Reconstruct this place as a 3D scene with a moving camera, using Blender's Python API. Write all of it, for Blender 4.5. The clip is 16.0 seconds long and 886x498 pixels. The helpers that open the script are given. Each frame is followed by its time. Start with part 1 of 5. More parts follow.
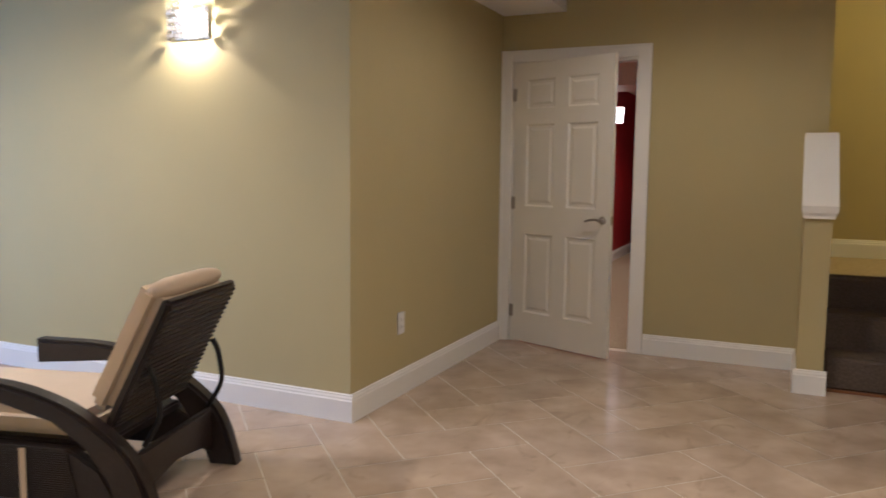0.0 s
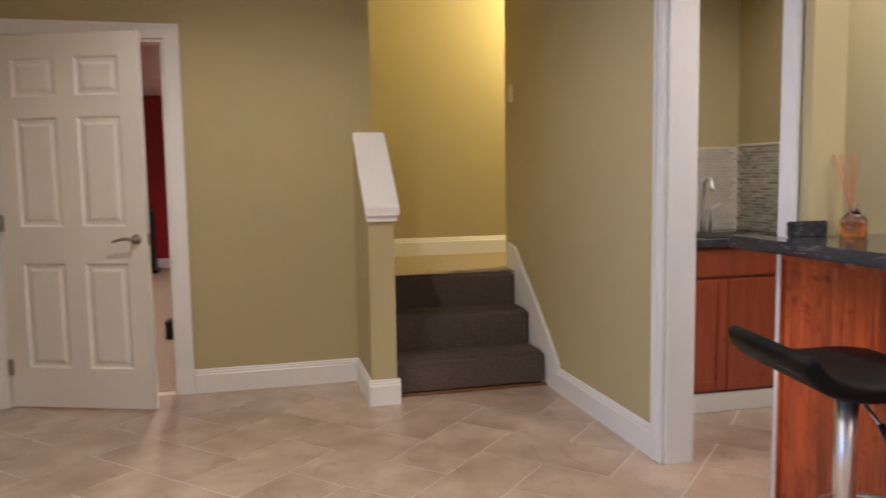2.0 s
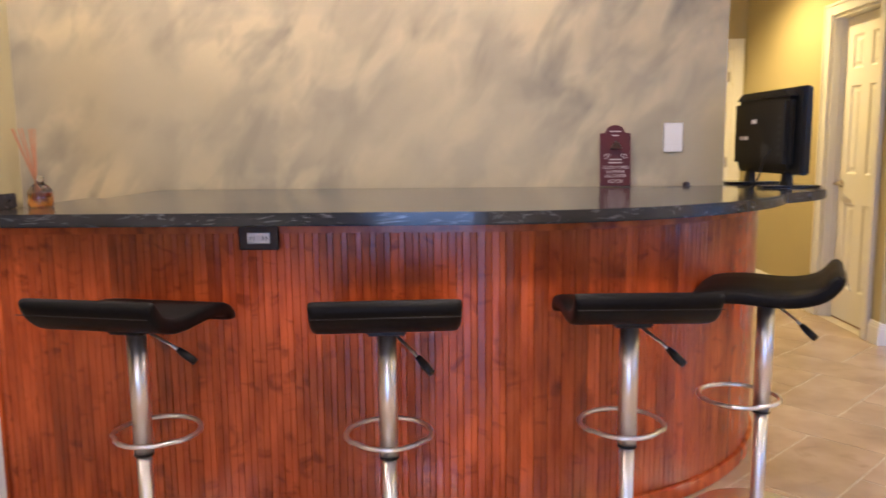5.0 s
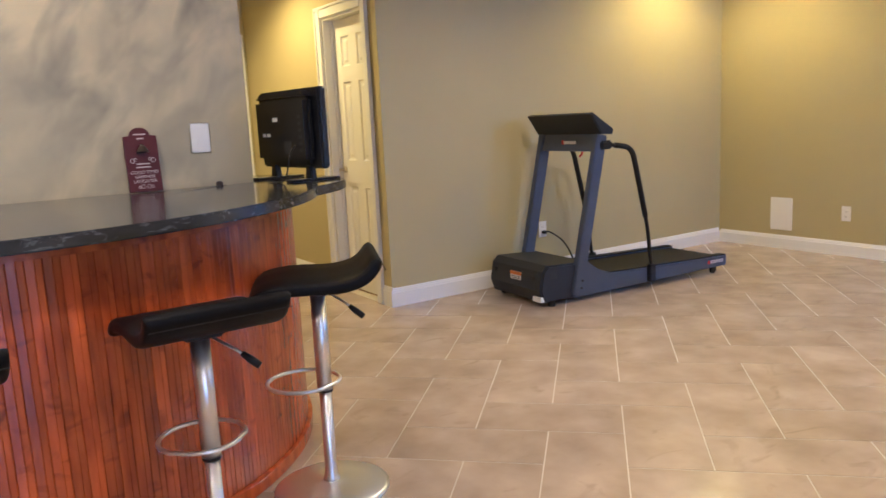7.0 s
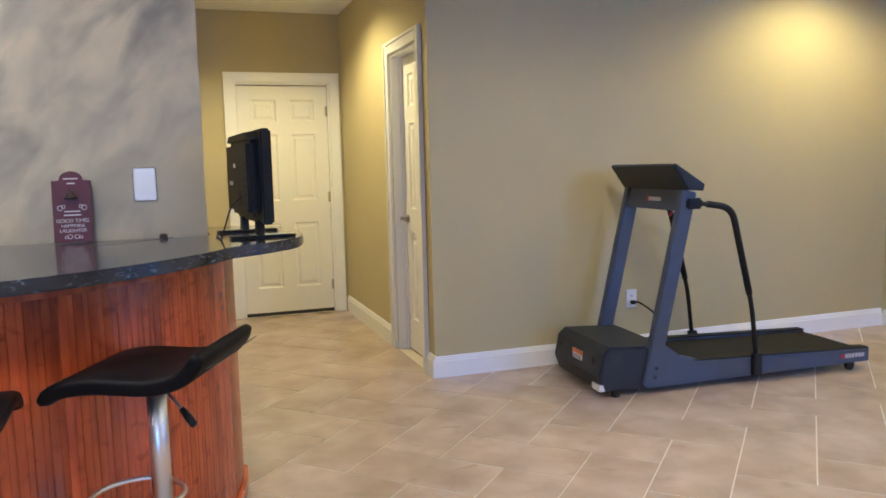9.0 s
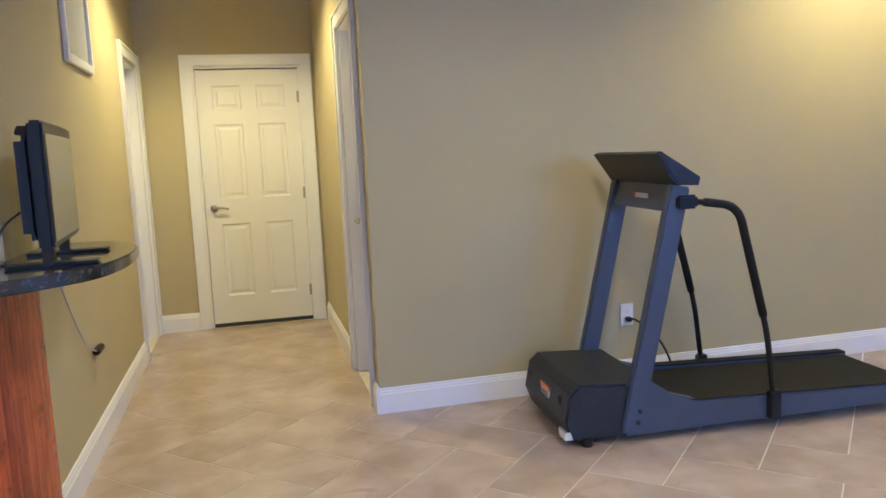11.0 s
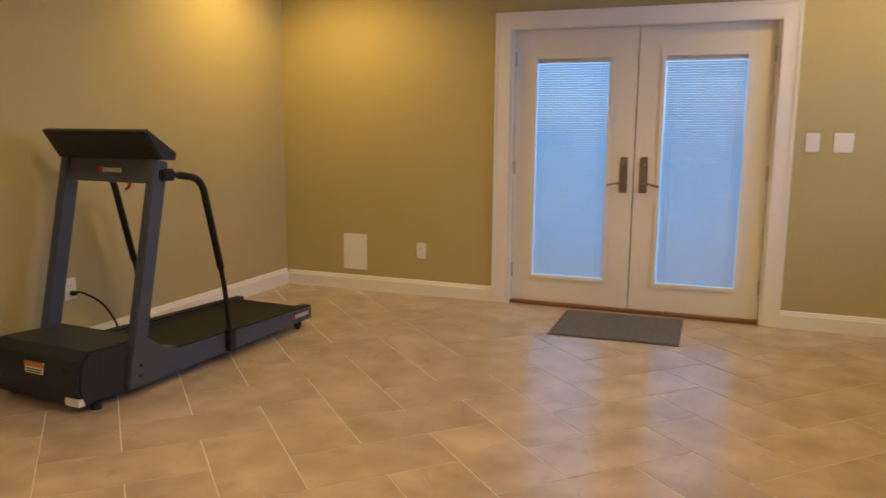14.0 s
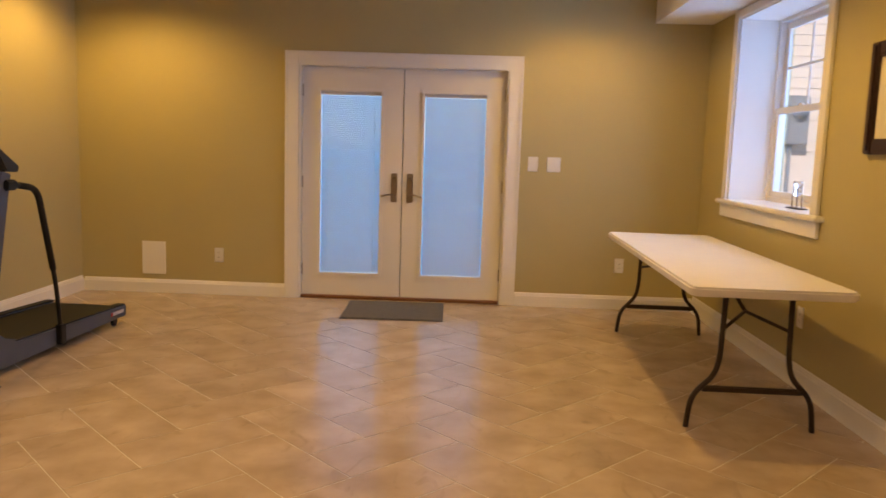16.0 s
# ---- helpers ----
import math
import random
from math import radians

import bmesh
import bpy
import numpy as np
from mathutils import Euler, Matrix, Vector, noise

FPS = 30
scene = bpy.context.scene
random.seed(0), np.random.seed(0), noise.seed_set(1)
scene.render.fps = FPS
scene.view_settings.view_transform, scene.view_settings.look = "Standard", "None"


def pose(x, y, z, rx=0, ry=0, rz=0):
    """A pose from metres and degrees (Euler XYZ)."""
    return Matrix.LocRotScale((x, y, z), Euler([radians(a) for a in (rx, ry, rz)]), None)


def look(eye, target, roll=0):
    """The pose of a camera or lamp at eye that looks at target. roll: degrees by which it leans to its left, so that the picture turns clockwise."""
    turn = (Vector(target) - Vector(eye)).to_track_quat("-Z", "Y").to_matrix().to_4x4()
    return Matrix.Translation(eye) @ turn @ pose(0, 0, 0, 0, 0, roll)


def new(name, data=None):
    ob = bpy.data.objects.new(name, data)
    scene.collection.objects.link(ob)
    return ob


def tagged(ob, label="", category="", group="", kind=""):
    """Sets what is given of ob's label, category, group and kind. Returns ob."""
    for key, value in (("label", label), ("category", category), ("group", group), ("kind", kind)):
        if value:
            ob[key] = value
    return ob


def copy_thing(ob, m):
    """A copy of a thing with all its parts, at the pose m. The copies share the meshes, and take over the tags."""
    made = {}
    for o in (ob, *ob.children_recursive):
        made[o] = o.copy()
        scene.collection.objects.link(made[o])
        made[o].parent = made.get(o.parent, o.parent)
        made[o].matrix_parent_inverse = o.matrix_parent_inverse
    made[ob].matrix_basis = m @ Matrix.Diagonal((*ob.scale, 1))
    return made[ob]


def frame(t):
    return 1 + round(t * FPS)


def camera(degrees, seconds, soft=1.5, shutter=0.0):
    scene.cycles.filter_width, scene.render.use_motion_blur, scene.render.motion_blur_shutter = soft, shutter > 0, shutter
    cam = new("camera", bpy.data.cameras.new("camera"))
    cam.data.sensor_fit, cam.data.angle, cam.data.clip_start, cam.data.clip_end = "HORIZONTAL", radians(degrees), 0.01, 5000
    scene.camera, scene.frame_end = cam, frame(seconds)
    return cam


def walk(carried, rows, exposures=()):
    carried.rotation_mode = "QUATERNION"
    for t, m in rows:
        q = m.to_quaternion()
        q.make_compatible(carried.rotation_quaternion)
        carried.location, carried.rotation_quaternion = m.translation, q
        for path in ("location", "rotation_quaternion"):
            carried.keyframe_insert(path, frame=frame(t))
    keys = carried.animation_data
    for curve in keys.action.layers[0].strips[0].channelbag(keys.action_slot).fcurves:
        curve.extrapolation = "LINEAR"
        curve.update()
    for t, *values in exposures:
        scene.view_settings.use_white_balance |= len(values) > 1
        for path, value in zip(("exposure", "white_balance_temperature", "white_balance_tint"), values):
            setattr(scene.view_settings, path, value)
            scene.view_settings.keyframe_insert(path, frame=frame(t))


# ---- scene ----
cam = camera(60.6, 16.0, soft=1.6, shutter=0.3)
PATH = [
    (0, (0.092, 0.387, 1.268), (-0.729, 2.199, 1.06), 0.6),
    (0.5, (0.009, 0.626, 1.275), (-0.567, 2.528, 1.052), 0.9),
    (1, (-0.089, 0.85, 1.289), (-0.433, 2.809, 1.086), 1.3),
    (1.5, (-0.277, 1.041, 1.28), (-0.242, 3.033, 1.101), -0.3),
    (2, (-0.399, 1.103, 1.25), (0.077, 3.036, 1.06), -0.9),
    (2.5, (-0.568, 1.159, 1.268), (0.296, 2.946, 1.015), -0.7),
    (3, (-0.706, 1.294, 1.254), (0.524, 2.847, 0.982), -1.2),
    (3.5, (-0.832, 1.342, 1.226), (0.697, 2.607, 0.982), -0.4),
    (4, (-0.968, 1.41, 1.213), (0.825, 2.264, 0.976), 0.3),
    (4.5, (-1.032, 1.507, 1.219), (0.898, 1.967, 0.968), 0.3),
    (5, (-1.07, 1.657, 1.233), (0.91, 1.736, 0.961), -0.6),
    (5.2, (-1.097, 1.69, 1.24), (0.882, 1.627, 0.956), -0.2),
    (7.3, (-0.996, 1.768, 1.285), (0.624, 0.643, 0.957), -2.9),
    (7.5, (-0.95, 1.685, 1.261), (0.683, 0.573, 0.95), -2.6),
    (8, (-0.939, 1.392, 1.283), (0.781, 0.418, 0.978), -1.7),
    (8.5, (-0.886, 1.027, 1.3), (0.911, 0.19, 1.041), -1.6),
    (9, (-0.832, 0.637, 1.296), (1.047, -0.015, 1.08), -1.4),
    (9.2, (-0.782, 0.506, 1.291), (1.115, -0.091, 1.079), -1.2),
    (11.3, (-0.158, -0.25, 1.316), (1.767, -0.732, 1.064), -2.6),
    (11.5, (-0.114, -0.206, 1.314), (1.762, -0.85, 1.057), -2.6),
    (12, (-0.075, -0.002, 1.285), (1.616, -1.036, 1.016), -1.2),
    (12.5, (-0.041, 0.205, 1.292), (1.386, -1.163, 0.986), -0.4),
    (13, (0.032, 0.444, 1.28), (1.135, -1.194, 0.965), -0.7),
    (13.5, (0.054, 0.707, 1.289), (0.954, -1.051, 0.978), -0.4),
    (14, (0.055, 0.978, 1.294), (0.754, -0.87, 0.982), 0.5),
    (14.5, (0.081, 1.234, 1.292), (0.592, -0.674, 0.976), 0.8),
    (15, (0.086, 1.53, 1.286), (0.537, -0.393, 0.975), 0.8),
    (15.5, (0.055, 1.816, 1.329), (0.32, -0.144, 1.032), 2.0),
    (16, (0.127, 2.076, 1.327), (0.187, 0.094, 1.068), 1.8),
]

EXPOSURES = [(0.0, -0.15, 5050, 16), (0.5, -0.08, 4850, 16), (1.5, 0.30, 4850, 17), (2.5, 0.38, 5000, 19), (3.5, 0.38, 5300, 21), (4.5, 0.38, 5750, 26), (5.0, 0.45, 5300, 24), (7.5, 0.2, 4950, 18), (8.0, 0.3, 4850, 17), (9.0, 0.23, 4500, 17), (11.5, 0.22, 4350, 17), (12.0, 0.15, 4300, 17), (12.5, 0.0, 4300, 17), (13.0, -0.42, 4950, 19), (13.5, -0.4, 6500, 18), (14.0, -0.42, 7000, 18), (14.5, -0.3, 6950, 20), (15.3, -0.3, 6500, 22), (16.0, -0.47, 8200, 27)]
walk(cam, [(t, look(eye, target, roll)) for t, eye, target, roll in PATH], EXPOSURES)

# ---- world, lights ----
world = bpy.data.worlds.new("world")
scene.world = world
world.use_nodes = True
_n = world.node_tree.nodes
_sky = _n.new("ShaderNodeTexSky")
_sky.sky_type, _sky.sun_disc = "NISHITA", False
_sky.sun_elevation, _sky.sun_rotation = radians(35), radians(25)
world.node_tree.links.new(_sky.outputs[0], _n["Background"].inputs[0])
_n["Background"].inputs[1].default_value = 0.15
CEIL = 2.66


def lamp(name, kind, energy, colour, matrix, **kw):
    data = bpy.data.lights.new(name, kind)
    data.energy, data.color = energy, colour
    for k, v in kw.items():
        if k == "radius":
            data.shadow_soft_size = v
        elif k == "cone":
            data.spot_size = radians(v)
        elif k == "blend":
            data.spot_blend = v
        elif k == "size":
            data.shape, data.size, data.size_y = "RECTANGLE", v[0], v[1]
        elif k == "angle":
            data.angle = radians(v)
    ob = new(name, data)
    ob.matrix_world = matrix
    return ob


WARM = (1.0, 0.765, 0.48)
DAY = (0.24, 0.50, 1.0)
SUN = lamp("sun", "SUN", 5.0, (1.0, 0.97, 0.93), look((0, 0, 0), (-0.3, -0.65, -0.5)), angle=2)
# downlights: x, y, power
CANS = [(2.85, -3.60, 98, 158), (-0.75, -3.65, 60, 156), (-0.75, -1.9, 100, 150), (1.7, -1.3, 70, 164), (0.2, 1.3, 72, 155), (-0.4, 4.1, 66, 164), (4.7, -0.1, 128, 150), (-3.4, 1.8, 185, 158), (1.85, 3.95, 30, 150), (1.75, 2.9, 55, 150), (1.7, 1.6, 55, 150)]
AMBER_WARM = (1.0, 0.69, 0.20)
for cx, cy, power, cone in CANS:
    lamp("downlight_bulb", "SPOT", power, AMBER_WARM if cy < -1.5 or cx > 4 else WARM, pose(cx, cy, CEIL - 0.03), radius=0.05, cone=cone, blend=0.6)
lamp("landing_bulb", "SPOT", 118, AMBER_WARM, look((2.2, 6.35, 2.8), (1.0, 7.0, 1.7)), radius=0.06, cone=120, blend=0.5)
# two added fill spots without fixtures, brightening the red room
lamp("red_room_fill", "SPOT", 95, WARM, pose(-0.9, 7.0, 2.42), radius=0.06, cone=140, blend=0.5)
lamp("red_room_far_fill", "SPOT", 85, WARM, pose(-1.1, 10.2, 2.42), radius=0.06, cone=140, blend=0.5)
# daylight in the openings
lamp("french_door_daylight", "AREA", 26, (0.02, 0.42, 1.0), pose(0.69, -4.75, 1.0, 90, 0, 0), size=(1.7, 1.7))
lamp("window_daylight", "AREA", 56, DAY, pose(-2.5, -3.05, 1.7, 0, -90, 0), size=(1.3, 1.4))
lamp("alcove_daylight", "AREA", 55, (0.40, 0.62, 1.0), pose(-5.6, 2.0, 1.2, 0, -90, 0), size=(1.8, 1.9))


# ---- materials ----
def material(name, base, rough=0.5, metal=0.0, vary=0.0, scale=6.0, stretch=(1, 1, 1), turn=(0, 0, 0), second=None, bump=0.0, bscale=60.0, coat=0.0, spec=0.5, per_object=0.0):
    m = bpy.data.materials.new(name)
    m.use_nodes = True
    n, l = m.node_tree.nodes, m.node_tree.links
    b = n["Principled BSDF"]
    b.inputs["Roughness"].default_value = rough
    b.inputs["Metallic"].default_value = metal
    b.inputs["Coat Weight"].default_value = coat
    b.inputs["Coat Roughness"].default_value = 0.12
    b.inputs["Specular IOR Level"].default_value = spec
    b.inputs["Base Color"].default_value = (*base, 1)
    tc = n.new("ShaderNodeTexCoord")
    mp = n.new("ShaderNodeMapping")
    mp.inputs["Scale"].default_value = stretch
    rot = n.new("ShaderNodeMapping")
    rot.inputs["Rotation"].default_value = [radians(v) for v in turn]
    l.new(tc.outputs["Object"], rot.inputs[0])
    l.new(rot.outputs[0], mp.inputs[0])
    if per_object:
        own = n.new("ShaderNodeObjectInfo")
        far = n.new("ShaderNodeMath")
        far.operation = "MULTIPLY"
        far.inputs[1].default_value = 60
        l.new(own.outputs["Random"], far.inputs[0])
        l.new(far.outputs[0], rot.inputs["Location"])
    if vary or second:
        t = n.new("ShaderNodeTexNoise")
        t.inputs["Scale"].default_value, t.inputs["Detail"].default_value = scale, 6
        l.new(mp.outputs[0], t.inputs["Vector"])
        r = n.new("ShaderNodeMapRange")
        r.inputs[1].default_value, r.inputs[2].default_value = 0.3, 0.7
        l.new(t.outputs["Fac"], r.inputs[0])
        mix = n.new("ShaderNodeMix")
        mix.data_type = "RGBA"
        other = second if second else tuple(c * (1 - vary) for c in base)
        mix.inputs[6].default_value, mix.inputs[7].default_value = (*base, 1), (*other, 1)
        l.new(r.outputs[0], mix.inputs[0])
        out = mix.outputs[2]
        if per_object:
            oi = n.new("ShaderNodeObjectInfo")
            hs = n.new("ShaderNodeHueSaturation")
            mr = n.new("ShaderNodeMapRange")
            mr.inputs[3].default_value, mr.inputs[4].default_value = 1 - per_object, 1 + per_object
            l.new(oi.outputs["Random"], mr.inputs[0])
            l.new(mr.outputs[0], hs.inputs["Value"])
            l.new(out, hs.inputs["Color"])
            out = hs.outputs[0]
        l.new(out, b.inputs["Base Color"])
    if bump:
        t2 = n.new("ShaderNodeTexNoise")
        t2.inputs["Scale"].default_value, t2.inputs["Detail"].default_value = bscale, 4
        l.new(mp.outputs[0], t2.inputs["Vector"])
        bp = n.new("ShaderNodeBump")
        bp.inputs["Strength"].default_value, bp.inputs["Distance"].default_value = bump, 0.004
        l.new(t2.outputs["Fac"], bp.inputs["Height"])
        l.new(bp.outputs[0], b.inputs["Normal"])
    return m


def glowing(name, colour, strength):
    m = bpy.data.materials.new(name)
    m.use_nodes = True
    b = m.node_tree.nodes["Principled BSDF"]
    b.inputs["Base Color"].default_value = (*colour, 1)
    b.inputs["Emission Color"].default_value = (*colour, 1)
    b.inputs["Emission Strength"].default_value = strength
    return m


PAINT = material("wall_paint", (0.468, 0.402, 0.207), 0.75, vary=0.05, scale=1.5, bump=0.12, bscale=220)
WHITE = material("white_trim", (0.80, 0.79, 0.77), 0.38, vary=0.03, scale=3, bump=0.03, bscale=40)
DOOR_WHITE = material("door_white", (0.78, 0.76, 0.72), 0.42, vary=0.03, scale=4, bump=0.05, bscale=90)
CEILING = material("ceiling_white", (0.80, 0.78, 0.74), 0.9, vary=0.03, bump=0.1, bscale=180)
TILE = material("porcelain_tile", (0.535, 0.425, 0.33), 0.20, second=(0.37, 0.285, 0.217), scale=4.2, stretch=(1, 1, 1), bump=0.05, bscale=9, per_object=0.04)
GROUT = material("grout", (0.68, 0.62, 0.53), 0.9, vary=0.15, scale=20, bump=0.2, bscale=200)
CARPET = material("grey_carpet", (0.135, 0.105, 0.088), 1.0, vary=0.35, scale=90, bump=0.9, bscale=260, spec=0.1)
BEIGE_CARPET = material("beige_carpet", (0.46, 0.38, 0.27), 1.0, vary=0.25, scale=60, bump=0.8, bscale=220, spec=0.1)
PLANK = material("stained_pine", (0.52, 0.10, 0.016), 0.27, second=(0.24, 0.036, 0.007), scale=3.8, stretch=(5, 5, 1.0), bump=0.06, bscale=30, coat=0.4, per_object=0.22)
CHERRY = material("cherry_wood", (0.34, 0.07, 0.025), 0.35, second=(0.25, 0.045, 0.015), scale=3, stretch=(8, 8, 1), coat=0.3, bump=0.03)
CHROME = material("chrome", (0.82, 0.82, 0.84), 0.33, 1.0, bump=0.01)
NICKEL = material("satin_nickel", (0.42, 0.38, 0.34), 0.32, 1.0, bump=0.02)
LEATHER = material("black_leatherette", (0.005, 0.005, 0.006), 0.5, vary=0.3, scale=30, bump=0.08, bscale=160, spec=0.14)
BLACK = material("black_plastic", (0.010, 0.010, 0.011), 0.42, vary=0.2, bump=0.03, spec=0.3)
RUBBER = material("black_rubber", (0.013, 0.013, 0.013), 0.7, vary=0.3, scale=40, bump=0.2, spec=0.3)
GREY_STEEL = material("slate_grey_steel", (0.058, 0.072, 0.108), 0.38, vary=0.1, scale=12, bump=0.03, bscale=120)
DARK_STEEL = material("charcoal_plastic", (0.024, 0.027, 0.034), 0.45, vary=0.12, scale=15, bump=0.06, bscale=150, spec=0.3)
RED = material("red_paint", (0.32, 0.007, 0.009), 0.6, vary=0.08, bump=0.1, bscale=200)
PLATE = material("white_plastic", (0.82, 0.81, 0.79), 0.3, vary=0.02)
SLOT = material("dark_slot", (0.03, 0.03, 0.03), 0.6, vary=0.1)
BROWN_METAL = material("brown_metal", (0.045, 0.028, 0.02), 0.45, 0.4, vary=0.2, bump=0.05)
TABLE_PLASTIC = material("white_moulded_plastic", (0.78, 0.77, 0.78), 0.45, vary=0.03, bump=0.12, bscale=140)
MAT = material("grey_doormat", (0.16, 0.155, 0.155), 1.0, vary=0.3, scale=70, bump=0.6, bscale=240, spec=0.1)
WICKER = material("dark_brown_wicker", (0.020, 0.013, 0.012), 0.4, vary=0.4, scale=40, bump=0.3, bscale=80)
CUSHION = material("beige_canvas", (0.62, 0.50, 0.36), 0.9, vary=0.08, scale=6, bump=0.25, bscale=180)
MAROON = material("maroon_board", (0.075, 0.004, 0.008), 0.4, vary=0.15, bump=0.03)
SILVER = material("silver_lettering", (0.6, 0.55, 0.52), 0.5, vary=0.05)
REDPAINT = material("bright_red", (0.5, 0.02, 0.02), 0.4, vary=0.05)
ORANGE = material("warning_orange", (0.75, 0.25, 0.04), 0.5, vary=0.05)
WOODSILL = material("oak_threshold", (0.22, 0.09, 0.035), 0.45, vary=0.25, scale=8, stretch=(1, 8, 8))
FRAME = material("dark_carved_wood", (0.05, 0.018, 0.012), 0.35, vary=0.4, scale=30, bump=0.2)
MATBOARD = material("cream_mat", (0.7, 0.66, 0.55), 0.8, vary=0.05)
SIDING = material("white_siding", (0.75, 0.75, 0.72), 0.6, vary=0.05, bump=0.05)
GRASS = material("lawn", (0.06, 0.10, 0.03), 0.95, vary=0.5, scale=30, bump=0.6)
REED = material("reed_stick", (0.55, 0.25, 0.12), 0.7, vary=0.2)
GREY_PANEL = material("grey_panel", (0.42, 0.42, 0.43), 0.5, vary=0.04)
METER = material("blue_grey_enamel", (0.20, 0.27, 0.33), 0.5, vary=0.08)
SCREEN = material("lcd_screen", (0.03, 0.032, 0.035), 0.18, vary=0.1)


def marked(m, colour, scale, stretch, low, high, distortion=2.0, per_object=False):
    """Adds veins, knots or blotches of another colour to a material."""
    n, l = m.node_tree.nodes, m.node_tree.links
    w = n.new("ShaderNodeTexNoise")
    w.inputs["Scale"].default_value, w.inputs["Detail"].default_value, w.inputs["Distortion"].default_value = scale, 6, distortion
    tc = n.new("ShaderNodeTexCoord")
    mp = n.new("ShaderNodeMapping")
    mp.inputs["Scale"].default_value = stretch
    if per_object:
        own, far = n.new("ShaderNodeObjectInfo"), n.new("ShaderNodeMath")
        far.operation = "MULTIPLY"
        far.inputs[1].default_value = 83
        l.new(own.outputs["Random"], far.inputs[0])
        l.new(far.outputs[0], mp.inputs["Location"])
    l.new(tc.outputs["Object"], mp.inputs[0])
    l.new(mp.outputs[0], w.inputs["Vector"])
    r = n.new("ShaderNodeMapRange")
    r.inputs[1].default_value, r.inputs[2].default_value = low, high
    l.new(w.outputs["Fac"], r.inputs[0])
    mix = n.new("ShaderNodeMix")
    mix.data_type = "RGBA"
    b = n["Principled BSDF"]
    src = b.inputs["Base Color"].links[0].from_socket
    l.new(r.outputs[0], mix.inputs[0])
    l.new(src, mix.inputs[6])
    mix.inputs[7].default_value = (*colour, 1)
    l.new(mix.outputs[2], b.inputs["Base Color"])
    return m


GRANITE = marked(material("black_granite", (0.014, 0.014, 0.016), 0.12, second=(0.06, 0.063, 0.07), scale=7, stretch=(1, 0.35, 1)), (0.17, 0.18, 0.20), 14, (1.6, 0.5, 2.2), 0.56, 0.74, 2.8)
marked(PLANK, (0.17, 0.026, 0.006), 4.2, (1.6, 1.6, 2.2), 0.56, 0.76, 1.8, True)
marked(TILE, (0.29, 0.225, 0.165), 6.0, (1.4, 0.7, 1), 0.60, 0.90, 1.5, True)



def faux_plaster():
    """Cream glaze ragged in slanting strokes over a grey-taupe ground."""
    m = bpy.data.materials.new("faux_plaster")
    m.use_nodes = True
    n, l = m.node_tree.nodes, m.node_tree.links
    b = n["Principled BSDF"]
    b.inputs["Roughness"].default_value = 0.5
    tc = n.new("ShaderNodeTexCoord")

    def noise(scale, stretch, detail, distortion, low, high, turn=0):
        rot, mp, t, r = n.new("ShaderNodeMapping"), n.new("ShaderNodeMapping"), n.new("ShaderNodeTexNoise"), n.new("ShaderNodeMapRange")
        rot.inputs["Rotation"].default_value = (radians(turn), 0, 0)
        mp.inputs["Scale"].default_value = stretch
        t.inputs["Scale"].default_value, t.inputs["Detail"].default_value, t.inputs["Distortion"].default_value = scale, detail, distortion
        r.inputs[1].default_value, r.inputs[2].default_value = low, high
        l.new(tc.outputs["Object"], rot.inputs[0])
        l.new(rot.outputs[0], mp.inputs[0])
        l.new(mp.outputs[0], t.inputs["Vector"])
        l.new(t.outputs["Fac"], r.inputs[0])
        return r.outputs[0]

    def mixed(fac, a, c):
        x = n.new("ShaderNodeMix")
        x.data_type = "RGBA"
        l.new(fac, x.inputs[0])
        for slot, v in ((6, a), (7, c)):
            if isinstance(v, tuple):
                x.inputs[slot].default_value = (*v, 1)
            else:
                l.new(v, x.inputs[slot])
        return x.outputs[2]

    ground = mixed(noise(1.3, (1, 1, 1), 3, 0.4, 0.35, 0.65), (0.41, 0.358, 0.236), (0.335, 0.30, 0.213))
    strokes = mixed(noise(3.9, (1, 1.3, 0.75), 3.2, 0.35, 0.42, 0.64, -38), ground, (0.54, 0.462, 0.285))
    dark = mixed(noise(3.3, (1, 1.5, 0.8), 3, 0.4, 0.50, 0.70, -30), strokes, (0.245, 0.225, 0.168))
    calm = mixed(noise(1.1, (1, 0.8, 1.3), 2, 0.3, 0.30, 0.50), (0.43, 0.374, 0.242), dark)
    l.new(calm, b.inputs["Base Color"])
    bp = n.new("ShaderNodeBump")
    bp.inputs["Strength"].default_value, bp.inputs["Distance"].default_value = 0.12, 0.003
    l.new(noise(26, (1, 1.3, 0.8), 4, 0.5, 0.2, 0.8, -38), bp.inputs["Height"])
    l.new(bp.outputs[0], b.inputs["Normal"])
    return m


FAUX = faux_plaster()
MOSAIC = material("glass_mosaic", (0.50, 0.47, 0.40), 0.22, second=(0.38, 0.36, 0.32), scale=14, per_object=0.30)


def clear_glass(name, tint=(1, 1, 1), rough=0.0):
    m = bpy.data.materials.new(name)
    m.use_nodes = True
    b = m.node_tree.nodes["Principled BSDF"]
    b.inputs["Base Color"].default_value = (*tint, 1)
    b.inputs["Transmission Weight"].default_value = 1.0
    b.inputs["Roughness"].default_value = rough
    b.inputs["IOR"].default_value = 1.45
    return m


GLASS = clear_glass("window_glass")
AMBER = clear_glass("amber_oil", (0.85, 0.4, 0.08))


